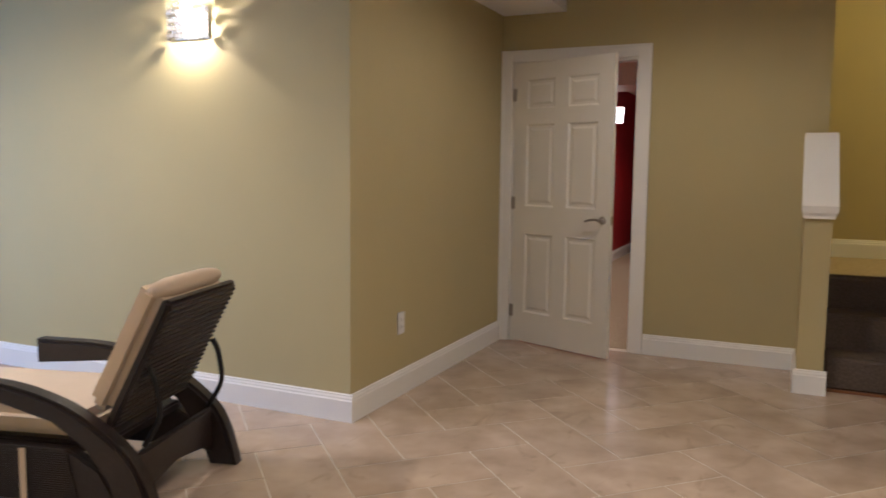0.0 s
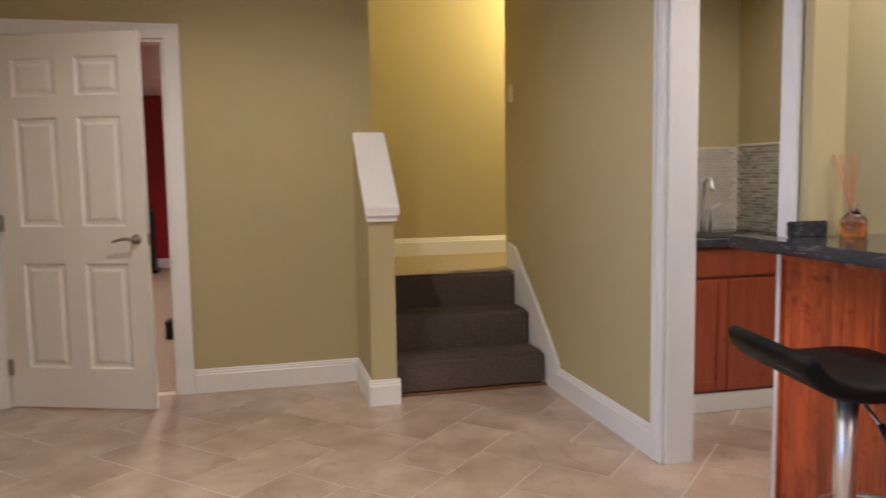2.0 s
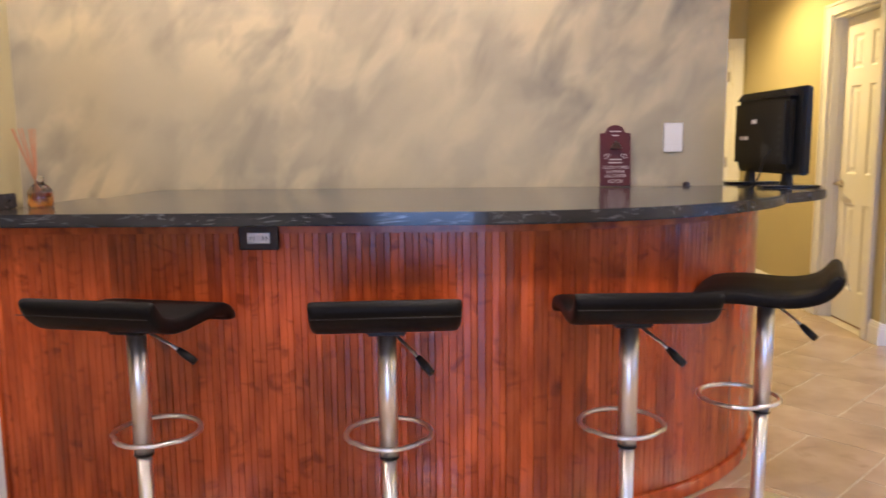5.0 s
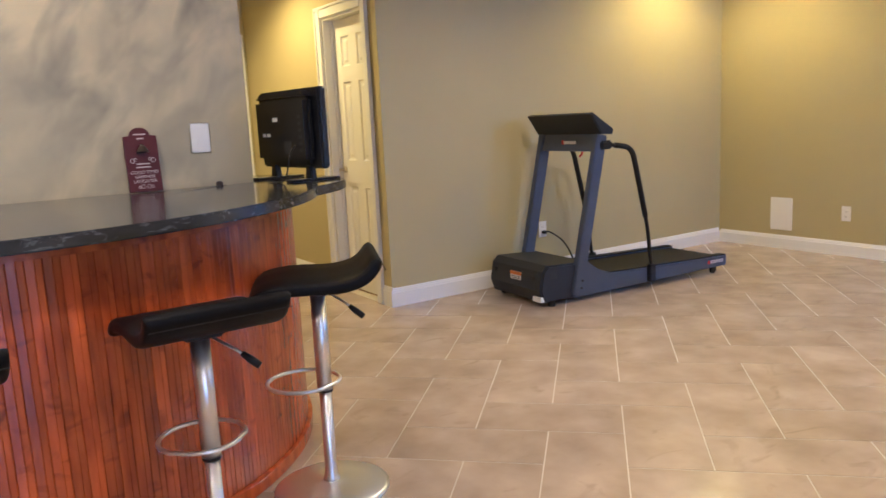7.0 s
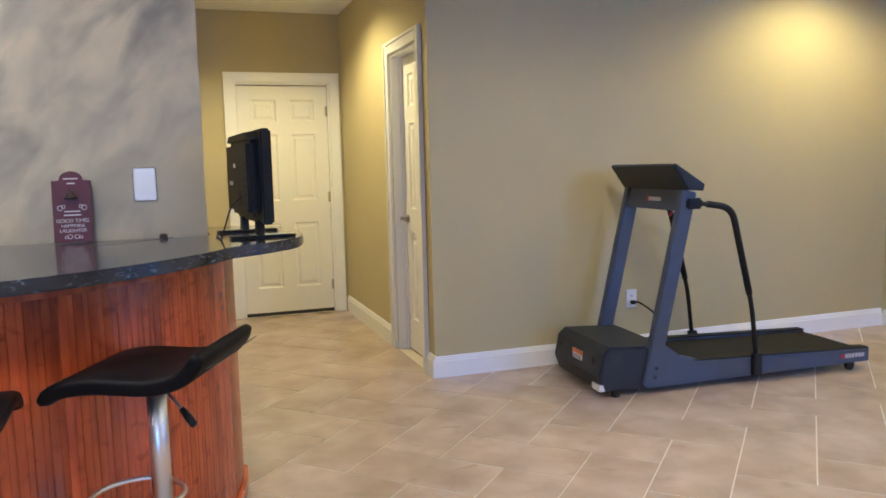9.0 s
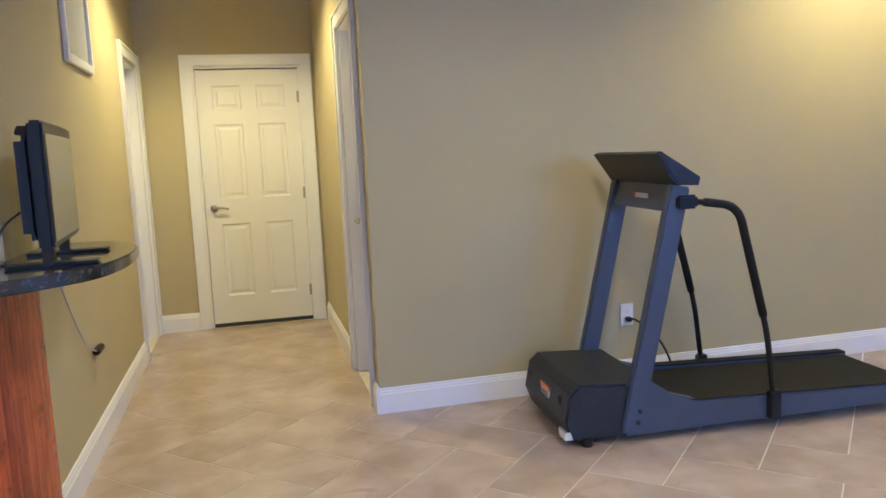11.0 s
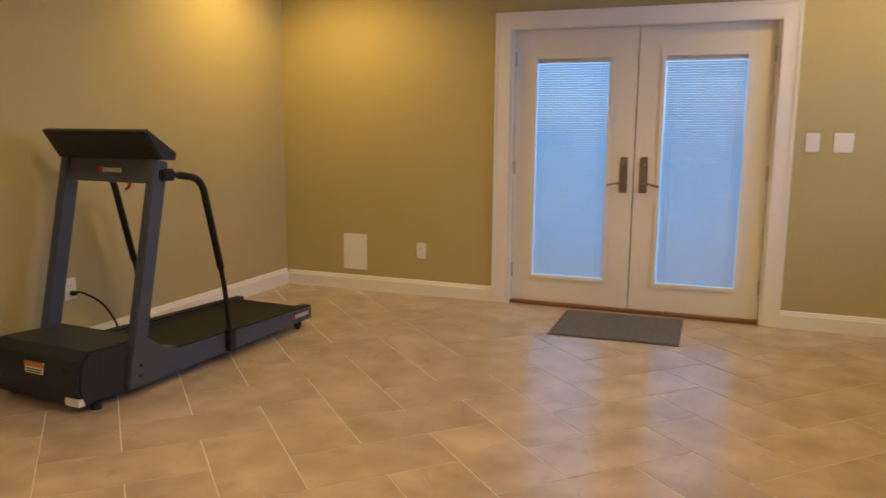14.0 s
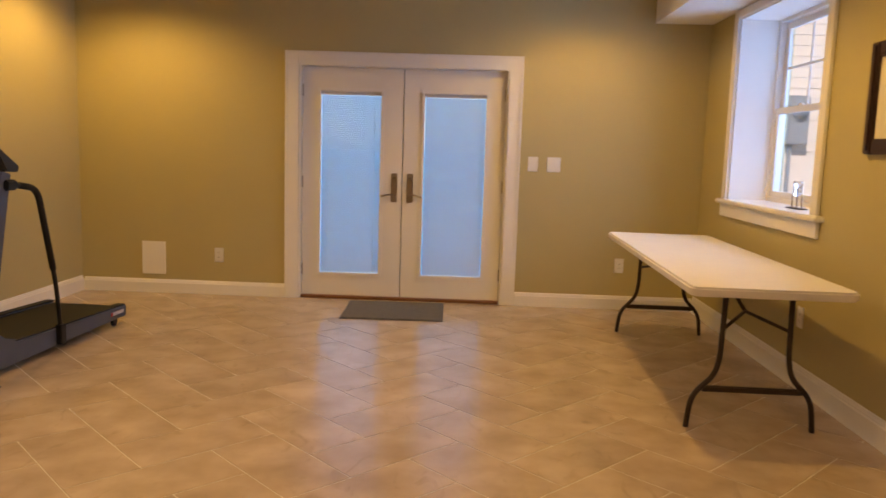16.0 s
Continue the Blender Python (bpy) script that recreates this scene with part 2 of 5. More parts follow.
def slat_material():
    m = bpy.data.materials.new("blind_slat")
    m.use_nodes = True
    n, l = m.node_tree.nodes, m.node_tree.links
    n.remove(n["Principled BSDF"])
    d, t, mix = n.new("ShaderNodeBsdfDiffuse"), n.new("ShaderNodeBsdfTranslucent"), n.new("ShaderNodeMixShader")
    d.inputs[0].default_value = t.inputs[0].default_value = (0.64, 0.72, 0.78, 1)
    mix.inputs[0].default_value = 0.55
    l.new(d.outputs[0], mix.inputs[1])
    l.new(t.outputs[0], mix.inputs[2])
    l.new(mix.outputs[0], n["Material Output"].inputs[0])
    return m


SLAT = slat_material()


# ---- building helpers ----
def finish(name, bm, mat, smooth=False):
    me = bpy.data.meshes.new(name)
    bm.normal_update()
    bm.to_mesh(me)
    bm.free()
    if smooth:
        for p in me.polygons:
            p.use_smooth = True
    me.materials.append(mat)
    return me


def part(name, bm, mat, parent=None, label="", smooth=False):
    ob = new(name, finish(name, bm, mat, smooth))
    if parent is not None:
        ob.parent = parent
    if label:
        ob["label"] = label
    return ob


def thing(name, label, category, m=None, group="", kind=""):
    ob = new(name)
    ob.empty_display_size = 0.1
    if m is not None:
        ob.matrix_world = m
    return tagged(ob, label, category, group, kind)


def box(x0, y0, z0, x1, y1, z1, bevel=0.0, seg=2, m=None, bm=None):
    own = bmesh.new()
    bmesh.ops.create_cube(own, size=1)
    bmesh.ops.transform(own, matrix=Matrix.Translation(((x0 + x1) / 2, (y0 + y1) / 2, (z0 + z1) / 2)) @ Matrix.Diagonal((abs(x1 - x0), abs(y1 - y0), abs(z1 - z0), 1)), verts=own.verts)
    if bevel:
        bmesh.ops.bevel(own, geom=own.edges[:], offset=bevel, segments=seg, affect="EDGES", clamp_overlap=True)
    if m is not None:
        bmesh.ops.transform(own, matrix=m, verts=own.verts)
    return add(bm, own)


def add(bm, own):
    if bm is None:
        return own
    me = bpy.data.meshes.new("tmp")
    own.to_mesh(me)
    own.free()
    bm.from_mesh(me)
    bpy.data.meshes.remove(me)
    return bm


def cyl(r, h, m=None, r2=None, seg=24, bm=None, bevel=0.0):
    own = bmesh.new()
    bmesh.ops.create_cone(own, cap_ends=True, segments=seg, radius1=r, radius2=r if r2 is None else r2, depth=h)
    if bevel:
        rim = [e for e in own.edges if abs(e.verts[0].co.z - e.verts[1].co.z) < 1e-6]
        bmesh.ops.bevel(own, geom=rim, offset=bevel, segments=2, affect="EDGES")
    if m is not None:
        bmesh.ops.transform(own, matrix=m, verts=own.verts)
    return add(bm, own)


def lathe(profile, seg=32, m=None, bm=None):
    own = bmesh.new()
    rings = []
    for r, z in profile:
        rings.append([own.verts.new((r * math.cos(2 * math.pi * k / seg), r * math.sin(2 * math.pi * k / seg), z)) for k in range(seg)])
    for a, b in zip(rings, rings[1:]):
        for k in range(seg):
            own.faces.new((a[k], a[(k + 1) % seg], b[(k + 1) % seg], b[k]))
    own.faces.new(rings[0][::-1])
    own.faces.new(rings[-1])
    if m is not None:
        bmesh.ops.transform(own, matrix=m, verts=own.verts)
    return add(bm, own)


def smooth_path(pts, n=8):
    pts = [Vector(p) for p in pts]
    ext = [2 * pts[0] - pts[1]] + pts + [2 * pts[-1] - pts[-2]]
    out = []
    for i in range(1, len(ext) - 2):
        p0, p1, p2, p3 = ext[i - 1:i + 3]
        for k in range(n):
            t = k / n
            out.append(0.5 * ((2 * p1) + (p2 - p0) * t + (2 * p0 - 5 * p1 + 4 * p2 - p3) * t * t + (3 * p1 - p0 - 3 * p2 + p3) * t ** 3))
    out.append(pts[-1])
    return out


def rounded(pts, r=0.06, n=6):
    """A polyline with its corners rounded."""
    pts = [Vector(p) for p in pts]
    out = [pts[0]]
    for a, b, c in zip(pts, pts[1:], pts[2:]):
        d1, d2 = (a - b), (c - b)
        k = min(r, d1.length * 0.49, d2.length * 0.49)
        p, q = b + d1.normalized() * k, b + d2.normalized() * k
        for i in range(n + 1):
            t = i / n
            out.append(p * (1 - t) ** 2 + b * 2 * t * (1 - t) + q * t * t)
    out.append(pts[-1])
    return out


def tube(pts, r, seg=10, bm=None, closed=False, flat=1.0):
    own = bmesh.new()
    pts = [Vector(p) for p in pts]
    n = len(pts)
    rings, up = [], None
    for i, p in enumerate(pts):
        a = pts[(i - 1) % n] if closed or i else p
        b = pts[(i + 1) % n] if closed or i < n - 1 else p
        d = (b - a).normalized()
        if up is None:
            up = d.orthogonal().normalized()
        up = (up - d * up.dot(d)).normalized()
        side = d.cross(up)
        rr = r[i] if isinstance(r, (list, tuple)) else r
        rings.append([own.verts.new(p + (up * math.cos(2 * math.pi * k / seg) + side * math.sin(2 * math.pi * k / seg) * flat) * rr) for k in range(seg)])
    pairs = list(zip(rings, rings[1:])) + ([(rings[-1], rings[0])] if closed else [])
    for a, b in pairs:
        for k in range(seg):
            own.faces.new((a[k], a[(k + 1) % seg], b[(k + 1) % seg], b[k]))
    if not closed:
        own.faces.new(rings[0][::-1])
        own.faces.new(rings[-1])
    return add(bm, own)


def prism(poly, a, b, axis="z", bevel=0.0, bm=None, m=None):
    """A polygon drawn out from a to b along an axis. axis z: (x, y); y: (x, z); x: (y, z)."""
    own = bmesh.new()
    put = {"z": lambda p, q, h: (p, q, h), "y": lambda p, q, h: (p, h, q), "x": lambda p, q, h: (h, p, q)}[axis]
    lo = [own.verts.new(put(p, q, a)) for p, q in poly]
    hi = [own.verts.new(put(p, q, b)) for p, q in poly]
    k = len(poly)
    own.faces.new(lo)
    own.faces.new(hi[::-1])
    for i in range(k):
        own.faces.new((lo[i], hi[i], hi[(i + 1) % k], lo[(i + 1) % k]))
    bmesh.ops.recalc_face_normals(own, faces=own.faces)
    if bevel:
        caps = [e for e in own.edges if (e.verts[0] in lo) == (e.verts[1] in lo)]
        bmesh.ops.bevel(own, geom=caps, offset=bevel, segments=2, affect="EDGES", clamp_overlap=True)
    if m is not None:
        bmesh.ops.transform(own, matrix=m, verts=own.verts)
    return add(bm, own)


def structure(name, bm, mat, label="", category=""):
    return tagged(part(name, bm, mat), label, category, kind="structure")


def wall(name, x0, y0, x1, y1, holes=(), mat=None, z0=0.0, z1=CEIL, label="olive-beige painted plaster wall"):
    """A wall as a box with holes (a, b, low, high) along its longer axis."""
    bm = bmesh.new()
    along_x = abs(x1 - x0) > abs(y1 - y0)
    lo, hi = (x0, x1) if along_x else (y0, y1)
    spans, at = [], lo
    for a, b, c, d in sorted(holes):
        spans += [(at, a, z0, z1)]
        if c > z0:
            spans.append((a, b, z0, c))
        if d < z1:
            spans.append((a, b, d, z1))
        at = b
    spans.append((at, hi, z0, z1))
    for a, b, c, d in spans:
        if b - a < 1e-4:
            continue
        if along_x:
            box(a, y0, c, b, y1, d, bm=bm)
        else:
            box(x0, a, c, x1, b, d, bm=bm)
    return structure(name, bm, mat or PAINT, label, "wall")


BB_PROFILE = [(0, 0), (0.018, 0), (0.018, 0.125), (0.013, 0.133), (0.013, 0.142), (0.008, 0.152), (0.008, 0.160), (0, 0.165)]


def baseboard(p, q, z=0.0, parent=None, height=0.86):
    """A moulded skirting from p to q; the room lies to the left of that direction."""
    p, q = Vector((*p, z)), Vector((*q, z))
    d = (q - p).normalized()
    nrm = Vector((-d.y, d.x, 0))
    bm = bmesh.new()
    a = [bm.verts.new(p + nrm * o + Vector((0, 0, h * height))) for o, h in BB_PROFILE]
    b = [bm.verts.new(q + nrm * o + Vector((0, 0, h * height))) for o, h in BB_PROFILE]
    k = len(a)
    for i in range(k):
        bm.faces.new((a[i], b[i], b[(i + 1) % k], a[(i + 1) % k]))
    bm.faces.new(a)
    bm.faces.new(b[::-1])
    bmesh.ops.recalc_face_normals(bm, faces=bm.faces)
    return structure("baseboard", bm, WHITE, "white moulded wooden baseboard along the wall", "baseboard")


def casing(name, m, width, height, trim=0.085, foot=True, sill=0.0):
    """White door trim in the local xz plane, standing out to -y; m places its lower left corner of the opening."""
    bm = bmesh.new()
    for x0, x1 in ((-trim, 0), (width, width + trim)):
        box(x0, -0.02, sill, x1, 0, height + trim, 0.004, bm=bm)
        a = x0 if x0 < 0 else x1 - 0.022
        box(a, -0.028, sill, a + 0.022, -0.0195, height + trim, 0.003, bm=bm)
    box(0, -0.0195, height, width, 0, height + trim - 0.0005, 0.004, bm=bm)
    box(-trim + 0.001, -0.0275, height + trim - 0.022, width + trim - 0.001, -0.019, height + trim - 0.001, 0.003, bm=bm)
    ob = structure(name, bm, WHITE, "white wooden door casing", "trim")
    ob.matrix_world = m
    return ob


def lever_handle(parent, m, flip=1, mat=None):
    """Rose and lever on the -y side of a door."""
    bm = cyl(0.027, 0.012, m @ pose(0, -0.006, 0, 90), bm=None, bevel=0.003)
    cyl(0.010, 0.045, m @ pose(0, -0.03, 0, 90), bm=bm)
    tube([m @ Vector(p) for p in smooth_path([(0, -0.05, 0), (-0.03 * flip, -0.052, 0.006), (-0.07 * flip, -0.05, 0.002), (-0.115 * flip, -0.048, -0.010)], 6)], [0.009] * 13 + [0.008] * 5 + [0.006], 10, bm=bm)
    return part("door_handle", bm, mat or NICKEL, parent, "satin nickel lever handle", True)


def six_panel_door(name, m, width, height, label, handle_x, flip=1, thick=0.035, kind="structure", hinge_x=None):
    """A six-panel door in the local xz plane, its face at y = 0, its back at +thick."""
    door = thing(name, label, "door", m, kind=kind)
    st, gap = 0.115, 0.115
    xs = [st, (width - gap) / 2, (width + gap) / 2, width - st]
    zs = [(0.22, 0.80), (1.00, 1.585), (1.695, height - 0.12)]
    bm = bmesh.new()
    for side, sgn in ((0.0, 1), (thick, -1)):
        cuts_x = sorted({0, width, *xs})
        cuts_z = sorted({0, height, *[z for p in zs for z in p]})
        for i in range(len(cuts_x) - 1):
            for j in range(len(cuts_z) - 1):
                x0, x1, z0, z1 = cuts_x[i], cuts_x[i + 1], cuts_z[j], cuts_z[j + 1]
                panel = i in (1, 3) and (z0, z1) in zs
                quad = [(x0, z0), (x1, z0), (x1, z1), (x0, z1)]
                if not panel:
                    bm.faces.new([bm.verts.new((p, side, q)) for p, q in quad])
                else:
                    rings = []
                    for inset, dep in ((0, 0), (0.012, 0.010), (0.028, 0.010), (0.045, 0.003)):
                        rings.append([bm.verts.new((x0 + inset if p == x0 else x1 - inset, side + sgn * dep, z0 + inset if q == z0 else z1 - inset)) for p, q in quad])
                    for a, b in zip(rings, rings[1:]):
                        for k in range(4):
                            bm.faces.new((a[k], a[(k + 1) % 4], b[(k + 1) % 4], b[k]))
                    bm.faces.new(rings[-1])
    for quad in (((0, 0), (0, height)), ((width, 0), (width, height)), ((0, 0), (width, 0)), ((0, height), (width, height))):
        (ax, az), (bx, bz) = quad
        bm.faces.new([bm.verts.new(v) for v in ((ax, 0, az), (bx, 0, bz), (bx, thick, bz), (ax, thick, az))])
    bmesh.ops.remove_doubles(bm, verts=bm.verts, dist=1e-5)
    bmesh.ops.recalc_face_normals(bm, faces=bm.faces)
    part("leaf", bm, DOOR_WHITE, door)
    lever_handle(door, pose(handle_x, 0, 0.93), flip)
    part("latch_plate", box(handle_x + 0.055 * flip - 0.003, 0.006, 0.90, handle_x + 0.055 * flip + 0.003, thick - 0.006, 0.96), NICKEL, door)
    if hinge_x is not None:
        for hz in (0.22, 1.02, height - 0.22):
            bm = cyl(0.007, 0.09, pose(hinge_x, -0.006, hz), seg=12)
            box(hinge_x - 0.018, -0.002, hz - 0.045, hinge_x + 0.018, 0.001, hz + 0.045, bm=bm)
            part("hinge", bm, NICKEL, door)
    return door


def wall_plate(name, m, label, category, rockers=0, outlet=False, wide=0.07, tall=0.115, mat=None, inner=None):
    """A switch or socket plate in the local xz plane, standing out to -y from the wall; m is its middle."""
    ob = thing(name, label, category, m)
    part("plate", box(-wide / 2, -0.007, -tall / 2, wide / 2, -0.001, tall / 2, 0.003), mat or PLATE, ob)
    for k in range(rockers):
        cx = (k - (rockers - 1) / 2) * 0.046
        part("rocker", box(cx - 0.017, -0.011, -0.034, cx + 0.017, -0.006, 0.034, 0.002), inner or PLATE, ob)
    if outlet:
        for s in (-1, 1):
            c = s * 0.02
            bm = box(-0.017, -0.009, c - 0.014, 0.017, -0.006, c + 0.014, 0.003)
            sock = part("socket", bm, inner or PLATE, ob)
            bm = box(-0.008, -0.0095, c - 0.004, -0.006, -0.0085, c + 0.006)
            box(0.006, -0.0095, c - 0.004, 0.008, -0.0085, c + 0.006, bm=bm)
            cyl(0.0025, 0.001, pose(0, -0.009, c - 0.009, 90), seg=8, bm=bm)
            part("slots", bm, SLOT, sock)
    return ob


# ---- large structure ----
XL, XE, XB, YF, YH, YHL, YA, YS = -1.853, 3.51, 2.405, -4.45, -0.80, 0.53, 5.71, 3.575
XR, XHE, XP = 1.27, 6.0, 1.33
wall("wall_south", -2.25, YF - 0.18, XE + 0.12, YF, [(-0.19, 1.59, 0, 2.02)])
wall("wall_east", XE, YF, XE + 0.12, YH)
wall("wall_hall_south", XE + 0.12, YH - 0.12, XHE, YH, [(3.70, 4.34, 0, 2.07)])
wall("wall_hall_end", XHE, YH - 0.12, XHE + 0.12, YHL + 0.12, [(-0.69, 0.135, 0, 2.06)])
wall("wall_hall_north", XB + 0.12, YHL, XHE, YHL + 0.12, [(5.2, 5.9, 0, 2.05)])
wall("wall_bar", XB, YHL, XB + 0.12, 3.93, mat=FAUX, label="mottled beige and grey faux-finished plaster wall")
wall("wall_nook_east", XB, 3.93, XB + 0.12, 5.1)
wall("wall_nook_north", 1.373, 5.1, XB + 0.12, 5.22)
wall("wall_right", XR, 3.314, XR + 0.13, 5.27, [(3.314, 3.96, 0, 2.13)])
wall("wall_stair_right", XR, 5.27, XR + 0.12, 6.06, z1=3.3)
wall("wall_stair_turn", XR + 0.12, 5.94, 3.2, 6.06, z1=3.3)
wall("wall_landing", 0.187, 7.0, 3.32, 7.12, z1=3.3, label="warm yellow-lit painted landing wall")
wall("wall_landing_end", 3.2, 6.06, 3.32, 7.0, z1=3.3)
wall("wall_stair_left", 0.187, YA + 0.12, 0.30, 7.0, z1=3.3)
wall("wall_stair_header", 0.187, 5.15, XR + 0.12, 5.27, z0=CEIL + 0.1, z1=3.3)
wall("wall_stair_side", 0.187, 5.27, 0.30, YA + 0.12, z0=CEIL, z1=3.3)
wall("wall_north", XL, YA, 0.30, YA + 0.12, [(-1.77, -0.867, 0, 2.045)])
wall("wall_left", XL - 0.12, YS, XL, YA + 0.12)
wall("wall_sconce", -5.42, YS, XL - 0.12, YS + 0.12)
wall("wall_alcove_west", -5.42, 0.28, -5.3, YS, [(1.0, 3.0, 0.1, 2.1)])
wall("wall_alcove_south", -5.3, 0.28, -2.25, 0.40)
wall("wall_window", -2.25, YF, -1.85, 0.40, [(-3.77, -2.32, 1.02, 2.36)])
# the red room
for nm, a in (("wall_red_west", (-2.27, 5.83, -2.15, 12.6)), ("wall_red_east", (0.10, 5.83, 0.187, 12.6)), ("wall_red_north", (-2.27, 12.6, 0.187, 12.72)), ("wall_red_south", (-2.15, 5.83, XL - 0.12, 5.9))):
    wall(nm, *a, mat=RED, label="deep red painted wall")
structure("ceiling_red_room", box(-2.27, 5.84, 2.45, 0.18, 12.72, 2.55), CEILING, "white ceiling of the red room", "ceiling")
structure("beam_red_room", box(-2.149, 7.9, 2.10, 0.10, 8.5, 2.449), WHITE, "white boxed beam below the ceiling", "beam")
structure("floor_red_room", box(-2.27, 5.80, -0.08, 0.187, 12.72, 0.004), BEIGE_CARPET, "beige carpet in the red room", "carpet")
baseboard((0.08, 12.6), (-2.13, 12.6))
baseboard((-2.15, 12.6), (-2.15, 5.9))
baseboard((0.10, 5.95), (0.10, 12.58))
bm = box(-5.42, YF - 0.18, CEIL, XHE + 0.12, 5.27, CEIL + 0.1)
box(XL - 0.12, 5.27, CEIL, 0.187, YA + 0.12, CEIL + 0.1, bm=bm)
structure("ceiling", bm, CEILING, "plain white painted ceiling", "ceiling")
structure("ceiling_stairwell", box(0.187, 5.15, 3.3, 3.32, 7.12, 3.4), CEILING, "white stairwell ceiling", "ceiling")
structure("soffit_window", box(-1.85, YF, 2.42, -1.38, -0.6, CEIL), CEILING, "white boxed soffit along the window wall", "soffit")
structure("soffit_left", box(XL, YS + 0.002, 2.38, -1.39, YA, CEIL), CEILING, "white boxed soffit beside the door", "soffit")

# skirtings
for p, q in (((XL, 5.685), (XL, YS)), ((XL + 0.018, YS), (-5.3, YS)), ((0.187, YA), (-0.781, YA)), ((0.187, 5.16), (0.187, YA - 0.018)), ((0.346, 5.16), (0.169, 5.16)),
             ((XR, 4.045), (XR, 5.12)), ((-1.832, YF), (-0.309, YF)), ((1.709, YF), (XE - 0.018, YF)), ((XE, YF + 0.018), (XE, YH)), ((XE - 0.018, YH), (3.616, YH)), ((4.424, YH), (XHE - 0.018, YH)),
             ((XHE, 0.222), (XHE, YHL - 0.018)), ((5.11, YHL), (2.56, YHL)), ((-1.85, 0.4), (-1.85, YF + 0.018)), ((XB, 3.3), (XB, 4.455)), ((-5.3, YS - 0.018), (-5.3, 0.4)), ((-5.28, 0.4), (-1.85, 0.4))):
    baseboard(p, q, height=0.72 if p[1] == YF else (0.80 if p[0] == XE else 0.86))
baseboard((3.18, 7.0), (0.32, 7.0), 0.624)

# stairs: three carpeted steps up to the landing
stairs = thing("stairs", "three steps in dark grey carpet up to a landing", "stairs", kind="structure")
for k in range(3):
    y0, z1 = 5.27 + 0.27 * k, 0.208 * (k + 1)
    back = 5.27 + 0.27 * (k + 1) if k < 2 else 5.88
    bm = box(0.330, y0, 0.004 if k == 0 else z1 - 0.24, XR - 0.022, back, z1 - 0.001, 0.022, 3)
    part("step", bm, CARPET, stairs, "dark grey carpeted step")
part("edge_strip", box(0.330, 5.255, 0.001, XR - 0.022, 5.275, 0.018, 0.003), WOODSILL, stairs, "thin reddish wood strip")
structure("floor_landing", box(0.30, 5.84, 0.45, 3.2, 7.0, 0.626), BEIGE_CARPET, "beige carpeted landing", "carpet")
sk = [(5.10, 0.001), (5.10, 0.17), (5.24, 0.30), (5.84, 0.78), (5.985, 0.80), (5.985, 0.45), (5.40, 0.001)]
structure("stair_skirt", prism(sk, XR - 0.02, XR, "x", 0.003), WHITE, "white stair skirt board", "trim")
# low wall with a sloping cap beside the steps
slope = lambda y: 1.065 + (y - 5.16) * 0.98
structure("stair_half_wall", prism([(5.16, 0), (5.16, slope(5.16)), (5.575, slope(5.575)), (YA, slope(5.575)), (YA, 0)], 0.187, 0.328, "x"), PAINT, "olive-beige half wall beside the steps", "wall")
cap = [(5.135, slope(5.16) - 0.02), (5.135, slope(5.16) + 0.022), (5.585, slope(5.575) + 0.045), (5.585, slope(5.575) + 0.002)]
structure("half_wall_cap", prism(cap, 0.168, 0.357, "x", 0.004), WHITE, "white sloping wooden cap", "trim")
mould = [(5.145, slope(5.145) - 0.036), (5.145, slope(5.145) - 0.006), (5.575, slope(5.575) + 0.001), (5.575, slope(5.575) - 0.03)]
structure("cap_moulding", prism(mould, 0.176, 0.345, "x", 0.004), WHITE, "white moulding below the cap", "trim")

# trims round the openings
casing("trim_north_door", pose(-1.77, YA, 0), 0.903, 2.045, 0.083)
casing("trim_hall_end_door", pose(XHE, 0.135, 0, 0, 0, -90), 0.825, 2.06)
casing("trim_hall_south_door", pose(4.34, YH, 0, 0, 0, 180), 0.64, 2.07, 0.083)
casing("trim_hall_north_door", pose(5.2, YHL, 0), 0.70, 2.05)
casing("trim_french_door", pose(1.59, YF, 0, 0, 0, 180), 1.78, 2.005, 0.117)
bm = box(XR - 0.02, 3.96, 0, XR, 4.03, 2.20, 0.004)
box(XR - 0.028, 4.008, 0, XR - 0.0195, 4.03, 2.20, 0.003, bm=bm)
box(XR - 0.0195, 3.238, 2.13, XR, 3.96, 2.1995, 0.004, bm=bm)
box(XP - 0.022, 3.238, 0, XP, 3.3135, 2.13, 0.004, bm=bm)
structure("trim_nook", bm, WHITE, "white wooden casing round the nook opening", "trim")
# jamb linings
def jamb(name, m, width, height, depth):
    bm = box(0, 0.001, 0, 0.018, depth, height)
    box(width - 0.018, 0.001, 0, width, depth, height, bm=bm)
    box(0.018, 0.001, height - 0.018, width - 0.018, depth, height, bm=bm)
    box(0.018, depth * 0.5, 0, 0.03, depth * 0.5 + 0.035, height - 0.018, bm=bm)
    box(width - 0.03, depth * 0.5, 0, width - 0.018, depth * 0.5 + 0.035, height - 0.018, bm=bm)
    ob = structure(name, bm, WHITE, "white door jamb lining", "trim")
    ob.matrix_world = m
    return ob
jamb("jamb_north_door", pose(-1.77, YA, 0), 0.903, 2.045, 0.12)
jamb("jamb_hall_end_door", pose(XHE, 0.135, 0, 0, 0, -90), 0.825, 2.06, 0.12)
jamb("jamb_hall_south_door", pose(4.34, YH, 0, 0, 0, 180), 0.64, 2.07, 0.12)
jamb("jamb_hall_north_door", pose(5.2, YHL, 0), 0.70, 2.05, 0.12)
jamb("jamb_french_door", pose(1.59, YF, 0, 0, 0, 180), 1.78, 2.02, 0.18)
bm = box(XR + 0.001, 3.942, 0, XR + 0.131, 3.962, 2.13)
